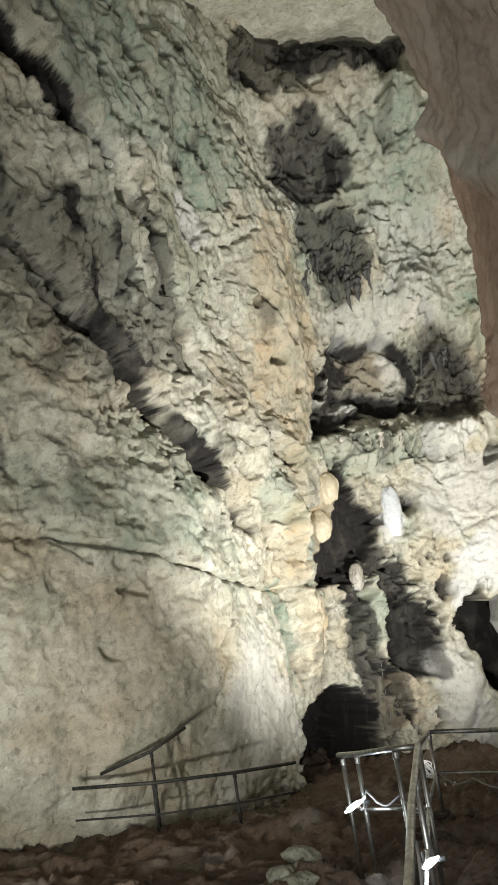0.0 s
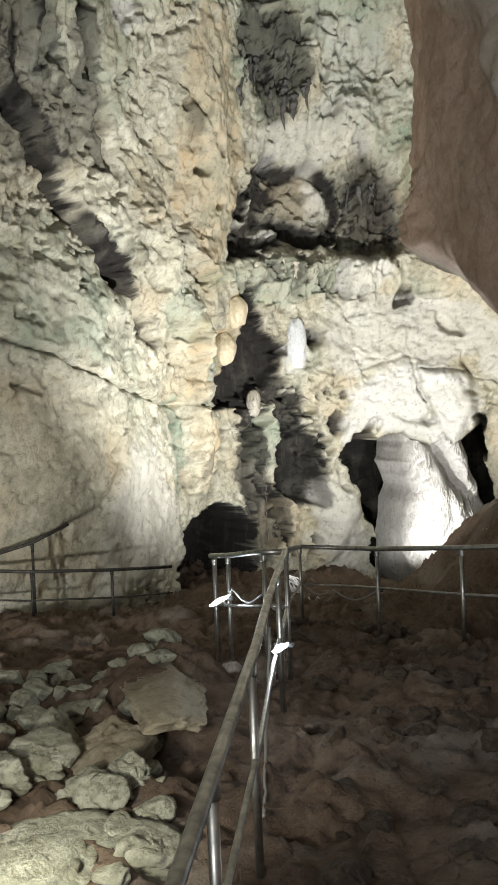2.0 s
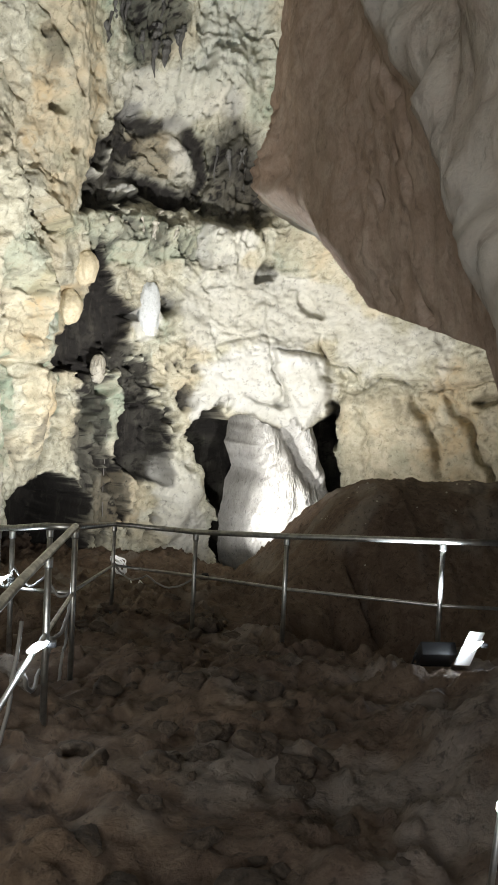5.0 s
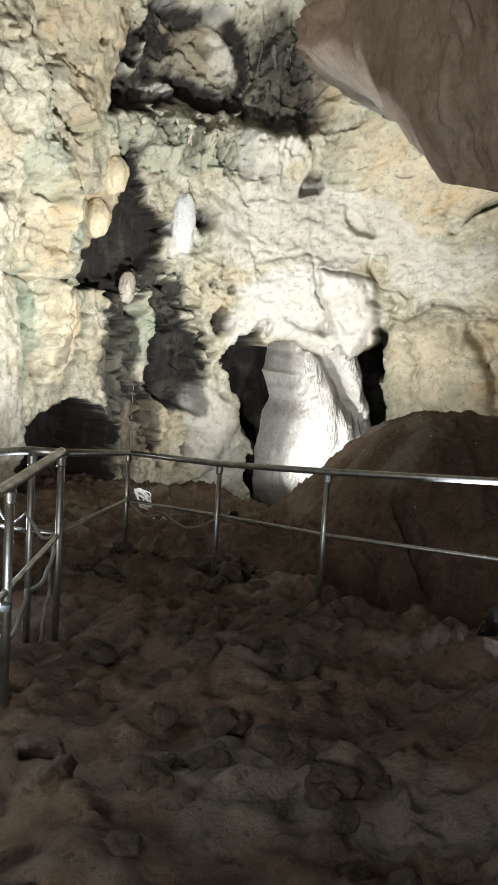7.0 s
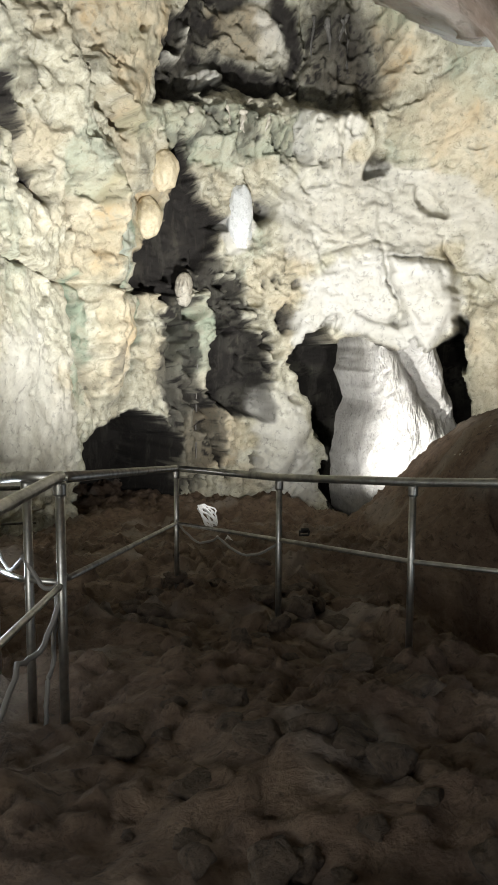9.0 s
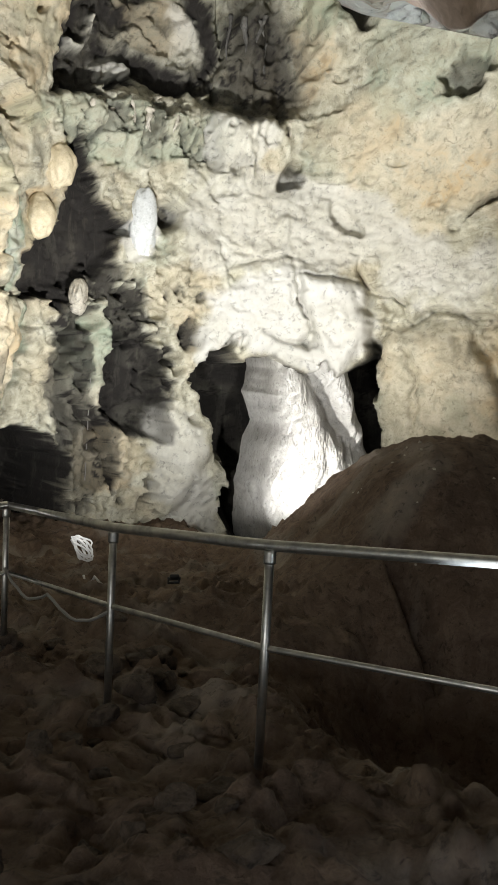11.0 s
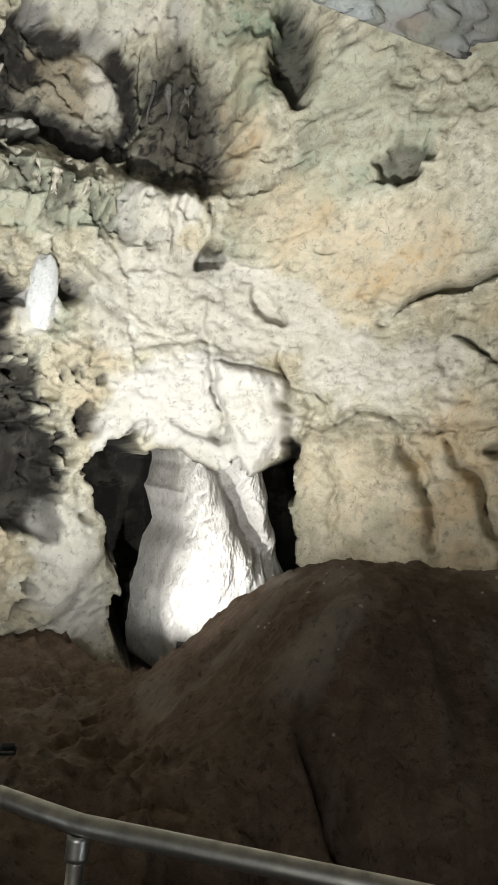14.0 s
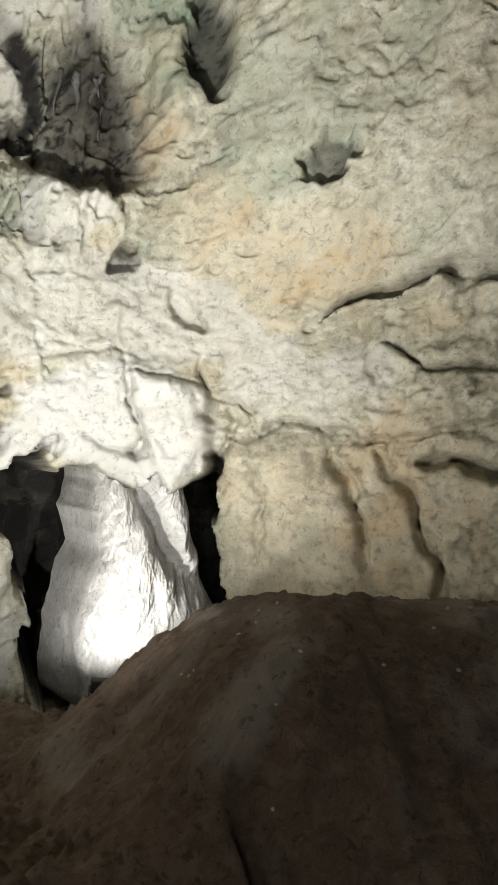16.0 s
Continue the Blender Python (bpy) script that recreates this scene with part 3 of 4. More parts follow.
stain_shading = np.clip(stain_shading * (np.array([0.9, 0.9, 1.08, 0.95]) + np.array([0.3, 0.3, 0.1, 0.25]) * mottle), 0, 1)

stand = out + relief
wall_points = np.stack([bx + tangy[None, :] * stand, by - tangx[None, :] * stand - lean, gz + 0.04 * w4], -1)
wall = grid_object("wall_north", wall_points, LIMESTONE, stain_shading)
tagged(wall, "lumpy cream limestone cave wall with mineral stains and shade painted into dark clefts", "cave wall", kind="structure")

# ---------------------------------------------------------------- cave floor
fx, fy = np.meshgrid(np.arange(-9.0, 13.0, 0.034), np.concatenate([np.arange(-5.0, 1.5, 0.1), np.arange(1.5, 10, 0.03), np.arange(10, 22.0, 0.06)]))


def floor_height(x, y, fine=True):
    z = -0.12 - 0.50 * smooth(y, -0.3, 2.6) - 0.16 * smooth(y, 2.6, 5.5) - 0.35 * smooth(y, 6.8, 10.5) - 0.9 * smooth(y, 10.5, 17)
    z = z - 1.2 * np.exp(-(((x - 4.5) / 1.1) ** 2 + ((y - 9.1) / 1.4) ** 2) ** 2)
    z = z - 0.15 * smooth(y, 6.2, 8.6) - 0.9 * smooth(y, 17.3, 18.6) * smooth(x, 3.6, 4.6)
    mound = smooth(x, 3.35, 5.4) * np.exp(-((y - 12.8) / 2.0) ** 4)
    z = z + 1.5 * mound
    z = z + 0.28 * np.exp(-(((x + 0.1) / 0.5) ** 2 + ((y - 6.1) / 0.8) ** 2)) + 0.22 * np.exp(-(((x + 0.9) / 0.6) ** 2 + ((y - 5.0) / 1.6) ** 2))
    z = z + 0.4 * np.exp(-(((x - 3.4) / 0.6) ** 2 + ((y - 5.0) / 0.9) ** 2))
    z = z - 0.6 * np.exp(-((x - 4.58 - 0.22 * (11.05 - y)) / 0.09) ** 2) * smooth(y, 10.3, 10.6) * (1 - smooth(y, 11.0, 11.2))
    if fine:
        trod = np.exp(-(((x - 0.9 - 0.25 * (y - 3)) / 0.75) ** 2)) * smooth(y, -2, 0) * (1 - smooth(y, 5.5, 8))
        wv = 0.16 * fbm(x, y, 0 * x, 0.5, 3, 50)
        a, b, c = worley(x + wv, y * 1.15 - wv, 0 * x, 0.40, 55)
        d, e, f = worley(x - wv, y + wv, 0 * x + 4, 0.15, 58)
        rough = (1 - 0.35 * trod) * (1 - 0.5 * mound)
        clods = 0.16 * np.clip(c - 0.35, 0, 0.4) * smooth(b - a, 0.0, 0.2) + 0.13 * np.clip(f - 0.3, 0, 0.5) * smooth(e - d, 0.0, 0.25)
        z = z + rough * (0.09 * fbm(x, y, 0 * x, 1.0, 3, 51) + clods + 0.034 * ridged(x + wv, y - wv, 0 * x, 0.6, 4, 52, 0.55) + 0.05 * fbm(x - wv, y, 0 * x, 0.30, 5, 53, 0.66))
    return z


fz = floor_height(fx, fy)
floor_stain = np.zeros((*fx.shape, 4))
floor_stain[..., CHALK_LIGHT] = 0.16 * smooth(fbm(fx, fy, 0 * fx, 0.5, 4, 59), 0.1, 0.9)
ground = grid_object("floor", np.stack([fx, fy, fz], -1), DIRT, floor_stain)
tagged(ground, "dark brown uneven trodden earth cave floor with stones", "cave floor", kind="structure")

# ---------------------------------------------------------------- the hanging rock over the path
K = np.array([0, 0.14, 0.22, 0.30, 0.34, 0.40, 0.46, 0.51, 0.58, 0.66, 0.78, 1.0])
s, v = np.meshgrid(np.linspace(0, 1, 620), np.linspace(0, 1, 420))
kx = np.interp(s, K, [1.8, 2.1, 2.28, 2.76, 2.88, 2.92, 3.3, 3.45, 3.66, 4.6, 7.2, 13.5])
ky = np.interp(s, K, [-4.6, 0.0, 2.2, 4.0, 4.8, 6.0, 7.0, 8.0, 9.3, 9.7, 10.3, 10.0])
kz = np.interp(s, K, [-1.6, -1.6, -1.6, -1.2, 1.35, 1.62, 1.8, 2.35, 2.74, 2.86, 4.25, 7.0])
down = np.minimum(v / 0.7, 1)
under = np.maximum((v - 0.7) / 0.3, 0)
hz = 13.2 + (kz - 13.2) * down ** 0.8
above = hz - kz
far = smooth(s, 0.36, 0.6)
side = -0.95 * smooth(above, -0.2, 0.5) * far - 0.25 * smooth(above, 0, 1.5) * (1 - far) - 0.6 * smooth(above, 2.5, 8) + 0.42 * (1 - far) * (1 - smooth(hz, -0.9, 1.7))
hx = kx + side + under * (0.5 + 4.5 * under)
hy = ky - under * 0.4 * smooth(s, 0.5, 0.66) * 3
hz = hz + 2.4 * under ** 1.3
hn = 0.24 * fbm(hx, hy, hz * 0.8, 2.0, 3, 61) + 0.03 * ridged(hx, hy, hz, 0.9, 4, 62) + 0.02 * fbm(hx, hy, hz, 0.15, 3, 63)
fold = ky + 0.55 - 1.15 * (hz - 1.6) + 0.2 * fbm(hx, hy, hz, 1.2, 2, 69)
grey = 1 - smooth(fold, 4.1, 4.7)
band = np.exp(-((fold - 4.15) / 0.3) ** 2)
hn = hn + 0.035 * grey * ridged(hx + hy + 0.5 * hz, hz * 0.22 + hy * 0.3, 0 * hx, 0.5, 3, 64)
hn = hn + 0.16 * band + grey * (0.05 * fbm(hx, hy, hz, 0.45, 4, 75, 0.6) + 0.03 * ridged(hx, hy, hz * 0.6, 0.6, 4, 76))
hn = hn + smooth(s, 0.5, 0.57) * (0.11 * ridged(hx, hy, hz, 0.45, 5, 77, 0.62) + 0.08 * fbm(hx, hy, hz, 0.14, 3, 78)) * (1 - smooth(above, 0.6, 1.6))
pitting = np.exp(-(((hy - 6.2) / 0.5) ** 2)) * smooth(vnoise(hx * 9, hy * 9, hz * 6, 66), 0.25, 0.7)
hn = hn - 0.10 * pitting
hang_stain_glint = np.zeros((*hx.shape, 4))
hang_stain_glint[..., CHALK_LIGHT] = (0.26 + 0.3 * band) * grey * (0.7 + 0.3 * vnoise(hx * 4, hy * 4, hz * 0.8, 67))
hang_stain_glint[..., GREEN] = 0.2 * grey
# pale speckle on edge and belly paints in glints of the wet rock
edge = (1 - smooth(above, 0.05, 0.55)) * smooth(s, 0.5, 0.56)
hang_stain_glint[..., CHALK_LIGHT] = np.maximum(hang_stain_glint[..., CHALK_LIGHT], 0.35 * edge * smooth(vnoise(hx * 7, hy * 7, hz * 7, 68), -0.2, 0.5))
belly = smooth(s, 0.5, 0.57) * (1 - smooth(above - 3 * under, 0.1, 0.6))
hang_stain_glint[..., GREEN] = np.maximum(hang_stain_glint[..., GREEN], 0.5 * belly)
hang_stain_glint[..., CHALK_LIGHT] = np.maximum(hang_stain_glint[..., CHALK_LIGHT], belly * 0.45 * smooth(vnoise(hx * 5, hy * 5, hz * 5, 70), -0.3, 0.6))
hang = grid_object("wall_east", np.stack([hx - hn * 0.9, hy + hn * 0.25, hz + hn * 0.15], -1), RED_ROCK, hang_stain_glint, True)
tagged(hang, "smooth reddish-brown overhanging limestone mass fading to grey", "cave wall", kind="structure")

# closing walls and roof
cx, cy = np.meshgrid(np.linspace(-9.5, 14, 160), np.linspace(-6, 19.5, 170))
roof = grid_object("ceiling", np.stack([cx, cy, 12.9 + 0.5 * fbm(cx, cy, 0 * cx, 3.5, 4, 71)], -1), LIMESTONE, np.zeros((*cx.shape, 4)), True)
tagged(roof, "high dim limestone cave ceiling", "cave ceiling", kind="structure")
ly, lz = np.meshgrid(np.linspace(-6, 13, 200), np.linspace(-4, 14, 160))
west = grid_object("wall_west", np.stack([-7.0 + 0.8 * fbm(0 * ly, ly, lz, 3, 4, 72), ly, lz], -1), LIMESTONE, np.zeros((*ly.shape, 4)))
tagged(west, "rough grey limestone cave side wall", "cave wall", kind="structure")
ex, ez = np.meshgrid(np.linspace(-9.5, 13.5, 160), np.linspace(-4, 14, 120))
south = grid_object("wall_south", np.stack([ex, -4.6 + 0.5 * fbm(ex, 0 * ex, ez, 3, 4, 73), ez], -1), LIMESTONE, np.zeros((*ex.shape, 4)), True)
tagged(south, "rough limestone wall behind the entrance path", "cave wall", kind="structure")

# ---------------------------------------------------------------- lit cone of flowstone in the passage
def blob(name, place, size, material, seed, lump=0.18, detail=4, fine=0.05, turn=0.0):
    bm = bmesh.new()
    bmesh.ops.create_icosphere(bm, subdivisions=detail, radius=1.0)
    co = np.array([p.co[:] for p in bm.verts])
    d = 1 + lump * fbm(co[:, 0] + seed, co[:, 1], co[:, 2], 0.8, 3, seed) + fine * ridged(co[:, 0], co[:, 1] + seed, co[:, 2], 0.3, 3, seed + 9)
    for p, k in zip(bm.verts, d):
        p.co = p.co * float(k)
        p.co = Vector((p.co.x * size[0], p.co.y * size[1], p.co.z * size[2]))
    for f in bm.faces:
        f.smooth = True
    me = bpy.data.meshes.new(name)
    bm.to_mesh(me)
    bm.free()
    me.materials.append(material)
    ob = new(name, me)
    ob.matrix_world = pose(*place, 0, 0, turn)
    return ob


def flow_cone():
    """A leaning fan of flowstone: upright on one side, running out in ribs on the other."""
    f, z = np.meshgrid(np.linspace(-0.12, 1.12, 260), np.linspace(-2.9, 1.6, 220))
    left = np.interp(z, [-2.9, -1.7, -0.5, 0.1, 0.6, 1.6], [5.5, 5.38, 5.58, 5.4, 5.48, 5.4])
    right = np.interp(z, [-2.9, -1.7, -0.9, 0.4, 1.6], [8.6, 7.8, 7.4, 7.0, 6.7])
    x = left + (right - left) * f
    y = 20.7 - 1.05 * np.sqrt(np.clip(1 - np.abs(2 * f - 1) ** 2.6, 0, 1)) - 0.30 * (0.6 - z) * 0.5
    groove = 0.47 + 0.22 * (0.5 - z) + 0.03 * fbm(z, 0 * z, 0 * z, 0.5, 2, 104)
    y = y + 0.75 * np.exp(-((f - groove) / 0.13) ** 2) * smooth(z, -1.3, -0.2)
    run = x - 0.35 * z
    y = y - 0.05 * ridged(run * 1.6, z * 0.7 + run, 0 * z, 0.5, 5, 101, 0.62) - 0.045 * np.abs(vnoise(run * 4.2, (z * 0.8 - run * 0.5) * 4.2, 0 * z, 105)) - 0.12 * fbm(x, z, 0 * z, 0.9, 4, 102)
    return np.stack([x + 0.05 * fbm(x + 9, z, 0 * z, 0.5, 3, 103), y + 0.9 * np.clip(np.abs(f - 0.5) - 0.5, 0, 1) * 12, z], -1)


cone = grid_object("flowstone_cone", flow_cone(), CALCITE)
tagged(cone, "bright white ribbed flowstone cone standing inside the passage", "flowstone")

# ---------------------------------------------------------------- formations on the wall
flat_points = wall_points.reshape(-1, 3)


def wall_face(x, z):
    """How far the rock face lies at this place."""
    d = (flat_points[:, 0] - x) ** 2 + (flat_points[:, 2] - z) ** 2
    return float(np.median(flat_points[np.argpartition(d, 12)[:12], 1]))


KNOB = rock_material("cream_flowstone", (0.50, 0.42, 0.27), (0.62, 0.53, 0.36), (0.70, 0.62, 0.46), rough=0.7, bump=0.35, stained=False, fine=1.5, fleck=0.2)
BLUISH = rock_material("pale_flowstone", (0.52, 0.54, 0.54), (0.64, 0.66, 0.66), (0.74, 0.76, 0.76), rough=0.7, bump=0.5, stained=False, fine=1.5, fleck=0.3)
GREY_DRIP = rock_material("grey_dripstone", (0.05, 0.047, 0.043), (0.09, 0.087, 0.08), (0.16, 0.155, 0.145), rough=0.7, bump=0.6, stained=False, fine=1.6, fleck=0.5)
for x, z, size, material, label, proud, seed in (
        (1.52, 3.60, (0.22, 0.25, 0.40), KNOB, "smooth cream flowstone knob beside the dark chimney", 0.2, 3),
        (1.26, 2.80, (0.22, 0.24, 0.36), KNOB, "rounded ochre flowstone knob under another knob", 0.2, 6),
        (1.86, 1.62, (0.15, 0.25, 0.28), LIMESTONE_PLAIN, "small pale flowstone stub in the chimney mouth", 0.2, 8),
        (2.87, 2.90, (0.25, 0.25, 0.56), BLUISH, "pale bluish-white flowstone pillar", 0.0, 9)):
    ob = blob("flowstone_lobe", (x, wall_face(x, z + 0.2 * size[2]) + 0.08 - proud, z), size, material, seed, 0.14, 5, 0.02)
    tagged(ob, label, "flowstone", "hanging flowstone")


def stalactite(x, z, length, r, seed, material, label):
    rr = random.Random(seed)
    bm = bmesh.new()
    rings = []
    for i in range(15):
        t = i / 14
        rad = r * (1 - t) ** 0.7 * (1 + 0.25 * math.sin(t * 17 + seed)) + 0.006
        cx, cy = 0.03 * math.sin(t * 5 + seed), 0.03 * math.cos(t * 4 + seed)
        rings.append([bm.verts.new((cx + rad * math.cos(a * math.pi / 6) * rr.uniform(0.85, 1.15), cy + rad * math.sin(a * math.pi / 6) * rr.uniform(0.85, 1.15), -t * length)) for a in range(12)])
    for r0, r1 in zip(rings, rings[1:]):
        for a in range(12):
            bm.faces.new((r0[a], r1[a], r1[(a + 1) % 12], r0[(a + 1) % 12]))
    bm.faces.new(rings[0])
    bm.faces.new(rings[-1][::-1])
    for f in bm.faces:
        f.smooth = True
    me = bpy.data.meshes.new("stalactite")
    bm.to_mesh(me)
    bm.free()
    me.materials.append(material)
    ob = new("stalactite", me)
    ob.location = (x, wall_face(x, z) + 0.02, z)
    return tagged(ob, label, "stalactite", "stalactites")


srand = random.Random(9)
for k in range(5):
    x = srand.uniform(4.2, 5.2)
    z = 6.75 - 0.9 * abs(x - 4.4) + srand.uniform(-0.45, 0.3)
    stalactite(x, z, srand.uniform(0.3, 0.8), srand.uniform(0.025, 0.06), k, GREY_DRIP, "slender grey stalactite hanging from the dark drapery")
for k in range(16):
    x = srand.uniform(2.0, 3.5)
    stalactite(x, 4.75 + srand.uniform(-0.15, 0.25), srand.uniform(0.2, 0.45), srand.uniform(0.025, 0.055), 40 + k, LIMESTONE_PLAIN, "short pale stalactite below the alcove sill")
for k in range(14):
    x = srand.uniform(1.7, 3.4)
    stalactite(x, 8.3 + srand.uniform(-0.3, 0.5), srand.uniform(0.3, 0.8), srand.uniform(0.04, 0.1), 70 + k, GREY_DRIP, "dark stalactite fringe high on the wall")

# ---------------------------------------------------------------- railings
def part(name, bm, material, parent, label=""):
    me = bpy.data.meshes.new(name)
    for f in bm.faces:
        f.smooth = True
    bm.to_mesh(me)
    bm.free()
    me.materials.append(material)
    ob = new(name, me)
    ob.parent = parent
    return tagged(ob, label)


def tube_bm(points, r, sides=14):
    bm = bmesh.new()
    pts = [Vector(p) for p in points]
    rings = []
    for i, p in enumerate(pts):
        d = (pts[min(i + 1, len(pts) - 1)] - pts[max(i - 1, 0)]).normalized()
        ref = Vector((0, 0, 1)) if abs(d.z) < 0.9 else Vector((1, 0, 0))
        a = d.cross(ref).normalized()
        b = d.cross(a).normalized()
        rings.append([bm.verts.new(p + a * (r * math.cos(k * 2 * math.pi / sides)) + b * (r * math.sin(k * 2 * math.pi / sides))) for k in range(sides)])
    for r0, r1 in zip(rings, rings[1:]):
        for k in range(sides):
            bm.faces.new((r0[k], r0[(k + 1) % sides], r1[(k + 1) % sides], r1[k]))
    bm.faces.new(rings[0])
    bm.faces.new(rings[-1][::-1])
    bmesh.ops.recalc_face_normals(bm, faces=bm.faces)
    return bm


def railing(name, tops, label, mid=None, posts=None, material=None):
    material = material or STEEL
    base = new(name)
    base.location = (0, 0, 0)
    tagged(base, label, "railing", "cave railings")
    part("handrail", tube_bm(tops, 0.024), material, base)
    for x, y, z in (posts or tops):
        foot = float(floor_height(np.array([x]), np.array([y]))[0]) - 0.08
        part("post", tube_bm([(x, y, foot), (x, y, z - 0.02)], 0.02), material, base)
        part("collar", tube_bm([(x, y, z - 0.075), (x, y, z - 0.065), (x, y, z - 0.03), (x, y, z - 0.02)], 0.026), material, base)
    if mid:
        part("mid_rail", tube_bm([(x, y, z - d) for (x, y, z), d in zip(tops, mid if isinstance(mid, tuple) else [mid] * len(tops))], 0.014), material, base)
    return base


path = railing("path_railing", [(-0.12, 1.2, 0.25), (0.02, 2.0, 0.24), (0.4, 4.0, 0.24), (0.6, 5.2, 0.23), (0.92, 6.9, 0.22)], "galvanised steel tube railing along the earth path", mid=0.45,
        posts=[(0.13, 2.6, 0.24), (0.36, 3.8, 0.24), (0.73, 5.87, 0.225), (0.92, 6.88, 0.22)])
railing("return_railing", [(0.91, 6.99, 0.2), (0.72, 7.1, 0.19), (0.5, 7.7, 0.08), (0.36, 8.05, 0.03)], "short galvanised steel tube railing turning off the path", mid=0.45,
        posts=[(0.76, 7.08, 0.19), (0.5, 7.7, 0.08), (0.39, 7.98, 0.03)])
railing("lookout_railing", [(0.94, 7.0, 0.2), (1.47, 9.95, -0.22), (2.08, 8.66, -0.09), (2.69, 7.84, 0.01), (3.7, 7.05, 0.11), (4.1, 6.85, 0.13)], "galvanised steel tube railing round the lookout", mid=(0.43, 0.43, 0.40, 0.44, 0.50, 0.50),
        posts=[(1.47, 9.95, -0.22), (2.08, 8.66, -0.09), (2.69, 7.84, 0.01), (3.7, 7.05, 0.11)])
railing("far_railing", [(-3.0, 11.9, -0.58), (-1.95, 12.0, -0.68), (-0.9, 12.5, -0.80), (-0.05, 13.2, -0.92)], "dull steel tube railing below the smooth rock", mid=0.4, posts=[(-1.95, 12.0, -0.68), (-0.9, 12.5, -0.80)], material=DULL)
railing("stair_railing", [(-2.7, 12.3, -0.52), (-1.98, 12.35, -0.33), (-1.5, 12.6, -0.12)], "dull steel stair railing climbing along the smooth rock", posts=[(-1.98, 12.35, -0.33)], material=DULL)


# ---------------------------------------------------------------- lamps, cables, stones
def box_bm(sx, sy, sz, bevel=0.01):
    bm = bmesh.new()
    bmesh.ops.create_cube(bm, size=1.0)
    for p in bm.verts:
        p.co = Vector((p.co.x * sx, p.co.y * sy, p.co.z * sz))
    bmesh.ops.bevel(bm, geom=list(bm.edges), offset=bevel, segments=2, affect="EDGES", profile=0.5)
    return bm


def rest(x, y):
    return float(floor_height(np.array([x]), np.array([y]))[0])


def floodlight(x, y, z, aim, size, label, glow=True):
    base = new("floodlight")
    base.matrix_world = look((x, y, z), aim)
    tagged(base, label, "floodlight", "cave floodlights")
    part("housing", box_bm(size, size * 0.75, size * 0.4), BLACK, base)
    part("bracket", tube_bm([(-size * 0.55, 0, 0), (-size * 0.55, -size * 0.6, 0.02), (size * 0.55, -size * 0.6, 0.02), (size * 0.55, 0, 0)], 0.012), BLACK, base)
    if glow:
        glass = part("lens", box_bm(size * 0.8, size * 0.55, 0.01, 0.003), GLOW, base)
        glass.location = (0, 0, -size * 0.2 - 0.006)
    return base


floodlight(5.2, 17.3, -1.86, (5.6, 19.8, -0.9), 0.24, "black box floodlight lying on the earth mound", False)
floodlight(-0.74, 2.86, -0.16, (-1.2, 12.0, 2.0), 0.17, "black box floodlight beside pale rocks", False)
floodlight(3.52, 6.72, -0.66, (4.0, 9.6, 2.8), 0.26, "black floodlight below the lookout railing", False)


# boxes added under the wall, right and west spots; none is known there
for at, aim in (((2.7, 11.2, -1.02), (2.2, 19.0, 7.0)), ((5.83, 14.8, -0.80), (8.3, 17.6, 4.0)), ((-2.6, 5.88, -0.56), (-1.6, 14.5, 6.0))):
    floodlight(*at, aim, 0.08, "small black box added on the cave floor for an unseen lamp", False)


def led(x, y, z, watts, spread, label):
    """A small bare lamp with its tube of light, clamp and lead."""
    base = new("led_lamp")
    base.location = (x, y, z)
    tagged(base, label, "lamp", "led path lamps")
    bulb = blob("bulb", (0, 0, 0), (spread, 0.025, 0.022), GLOW, 3, 0.25, 3, 0.0)
    bulb.parent = base
    bulb.rotation_euler = (0, -0.45, 0)
    part("clamp", box_bm(0.05, 0.05, 0.03, 0.006), BLACK, base).location = (spread + 0.02, 0.02, 0.01)
    data = bpy.data.lights.new("led_light", "POINT")
    data.energy, data.color, data.shadow_soft_size = watts, COOL, 0.05
    light = new("led_light", data)
    light.location = (x, y - 0.06, z + 0.03)
    return base


led(0.40, 7.5, -0.28, 7, 0.085, "glaring blue-white lamp hung on the return railing")
led(0.68, 5.45, -0.17, 6, 0.05, "glaring blue-white lamp clipped to a railing post")
led(3.66, 6.45, -0.54, 9, 0.075, "glaring blue-white lamp below the lookout railing")
led(2.18, 3.55, -0.18, 5, 0.03, "small blue-white lamp on a bent stake")
stake = new("lamp_stake")
stake.location = (2.18, 3.55, rest(2.18, 3.55))
tagged(stake, "bent grey metal stake carrying a small lamp", "stake")
part("rod", tube_bm([(0.03, 0, 0.0), (-0.04, 0, 0.08), (0, 0, 0.55)], 0.012), STEEL, stake)
sheet = new("plastic_sheet")
sheet.location = (3.70, 6.56, -0.58)
tagged(sheet, "folded pale plastic sheet behind the lamp", "plastic sheet")
part("panel", box_bm(0.2, 0.012, 0.27, 0.004), PAPER, sheet)
sheet.rotation_euler = (0.3, 0.2, 0.5)


def cable(points, r, label, material=None, seed=0):
    rnd = random.Random(seed)
    pts = []
    for (x0, y0, z0), (x1, y1, z1) in zip(points, points[1:]):
        for k in range(10):
            t = k / 10
            pts.append((x0 + (x1 - x0) * t + rnd.uniform(-0.005, 0.005), y0 + (y1 - y0) * t, z0 + (z1 - z0) * t - 0.10 * math.sin(t * math.pi) + rnd.uniform(-0.004, 0.004)))
    pts.append(points[-1])
    me = bpy.data.meshes.new("cable")
    bm = tube_bm(pts, r, 8)
    for f in bm.faces:
        f.smooth = True
    bm.to_mesh(me)
    bm.free()
    me.materials.append(material or CABLE)
    return tagged(new("cable", me), label, "cable", "cave cables")


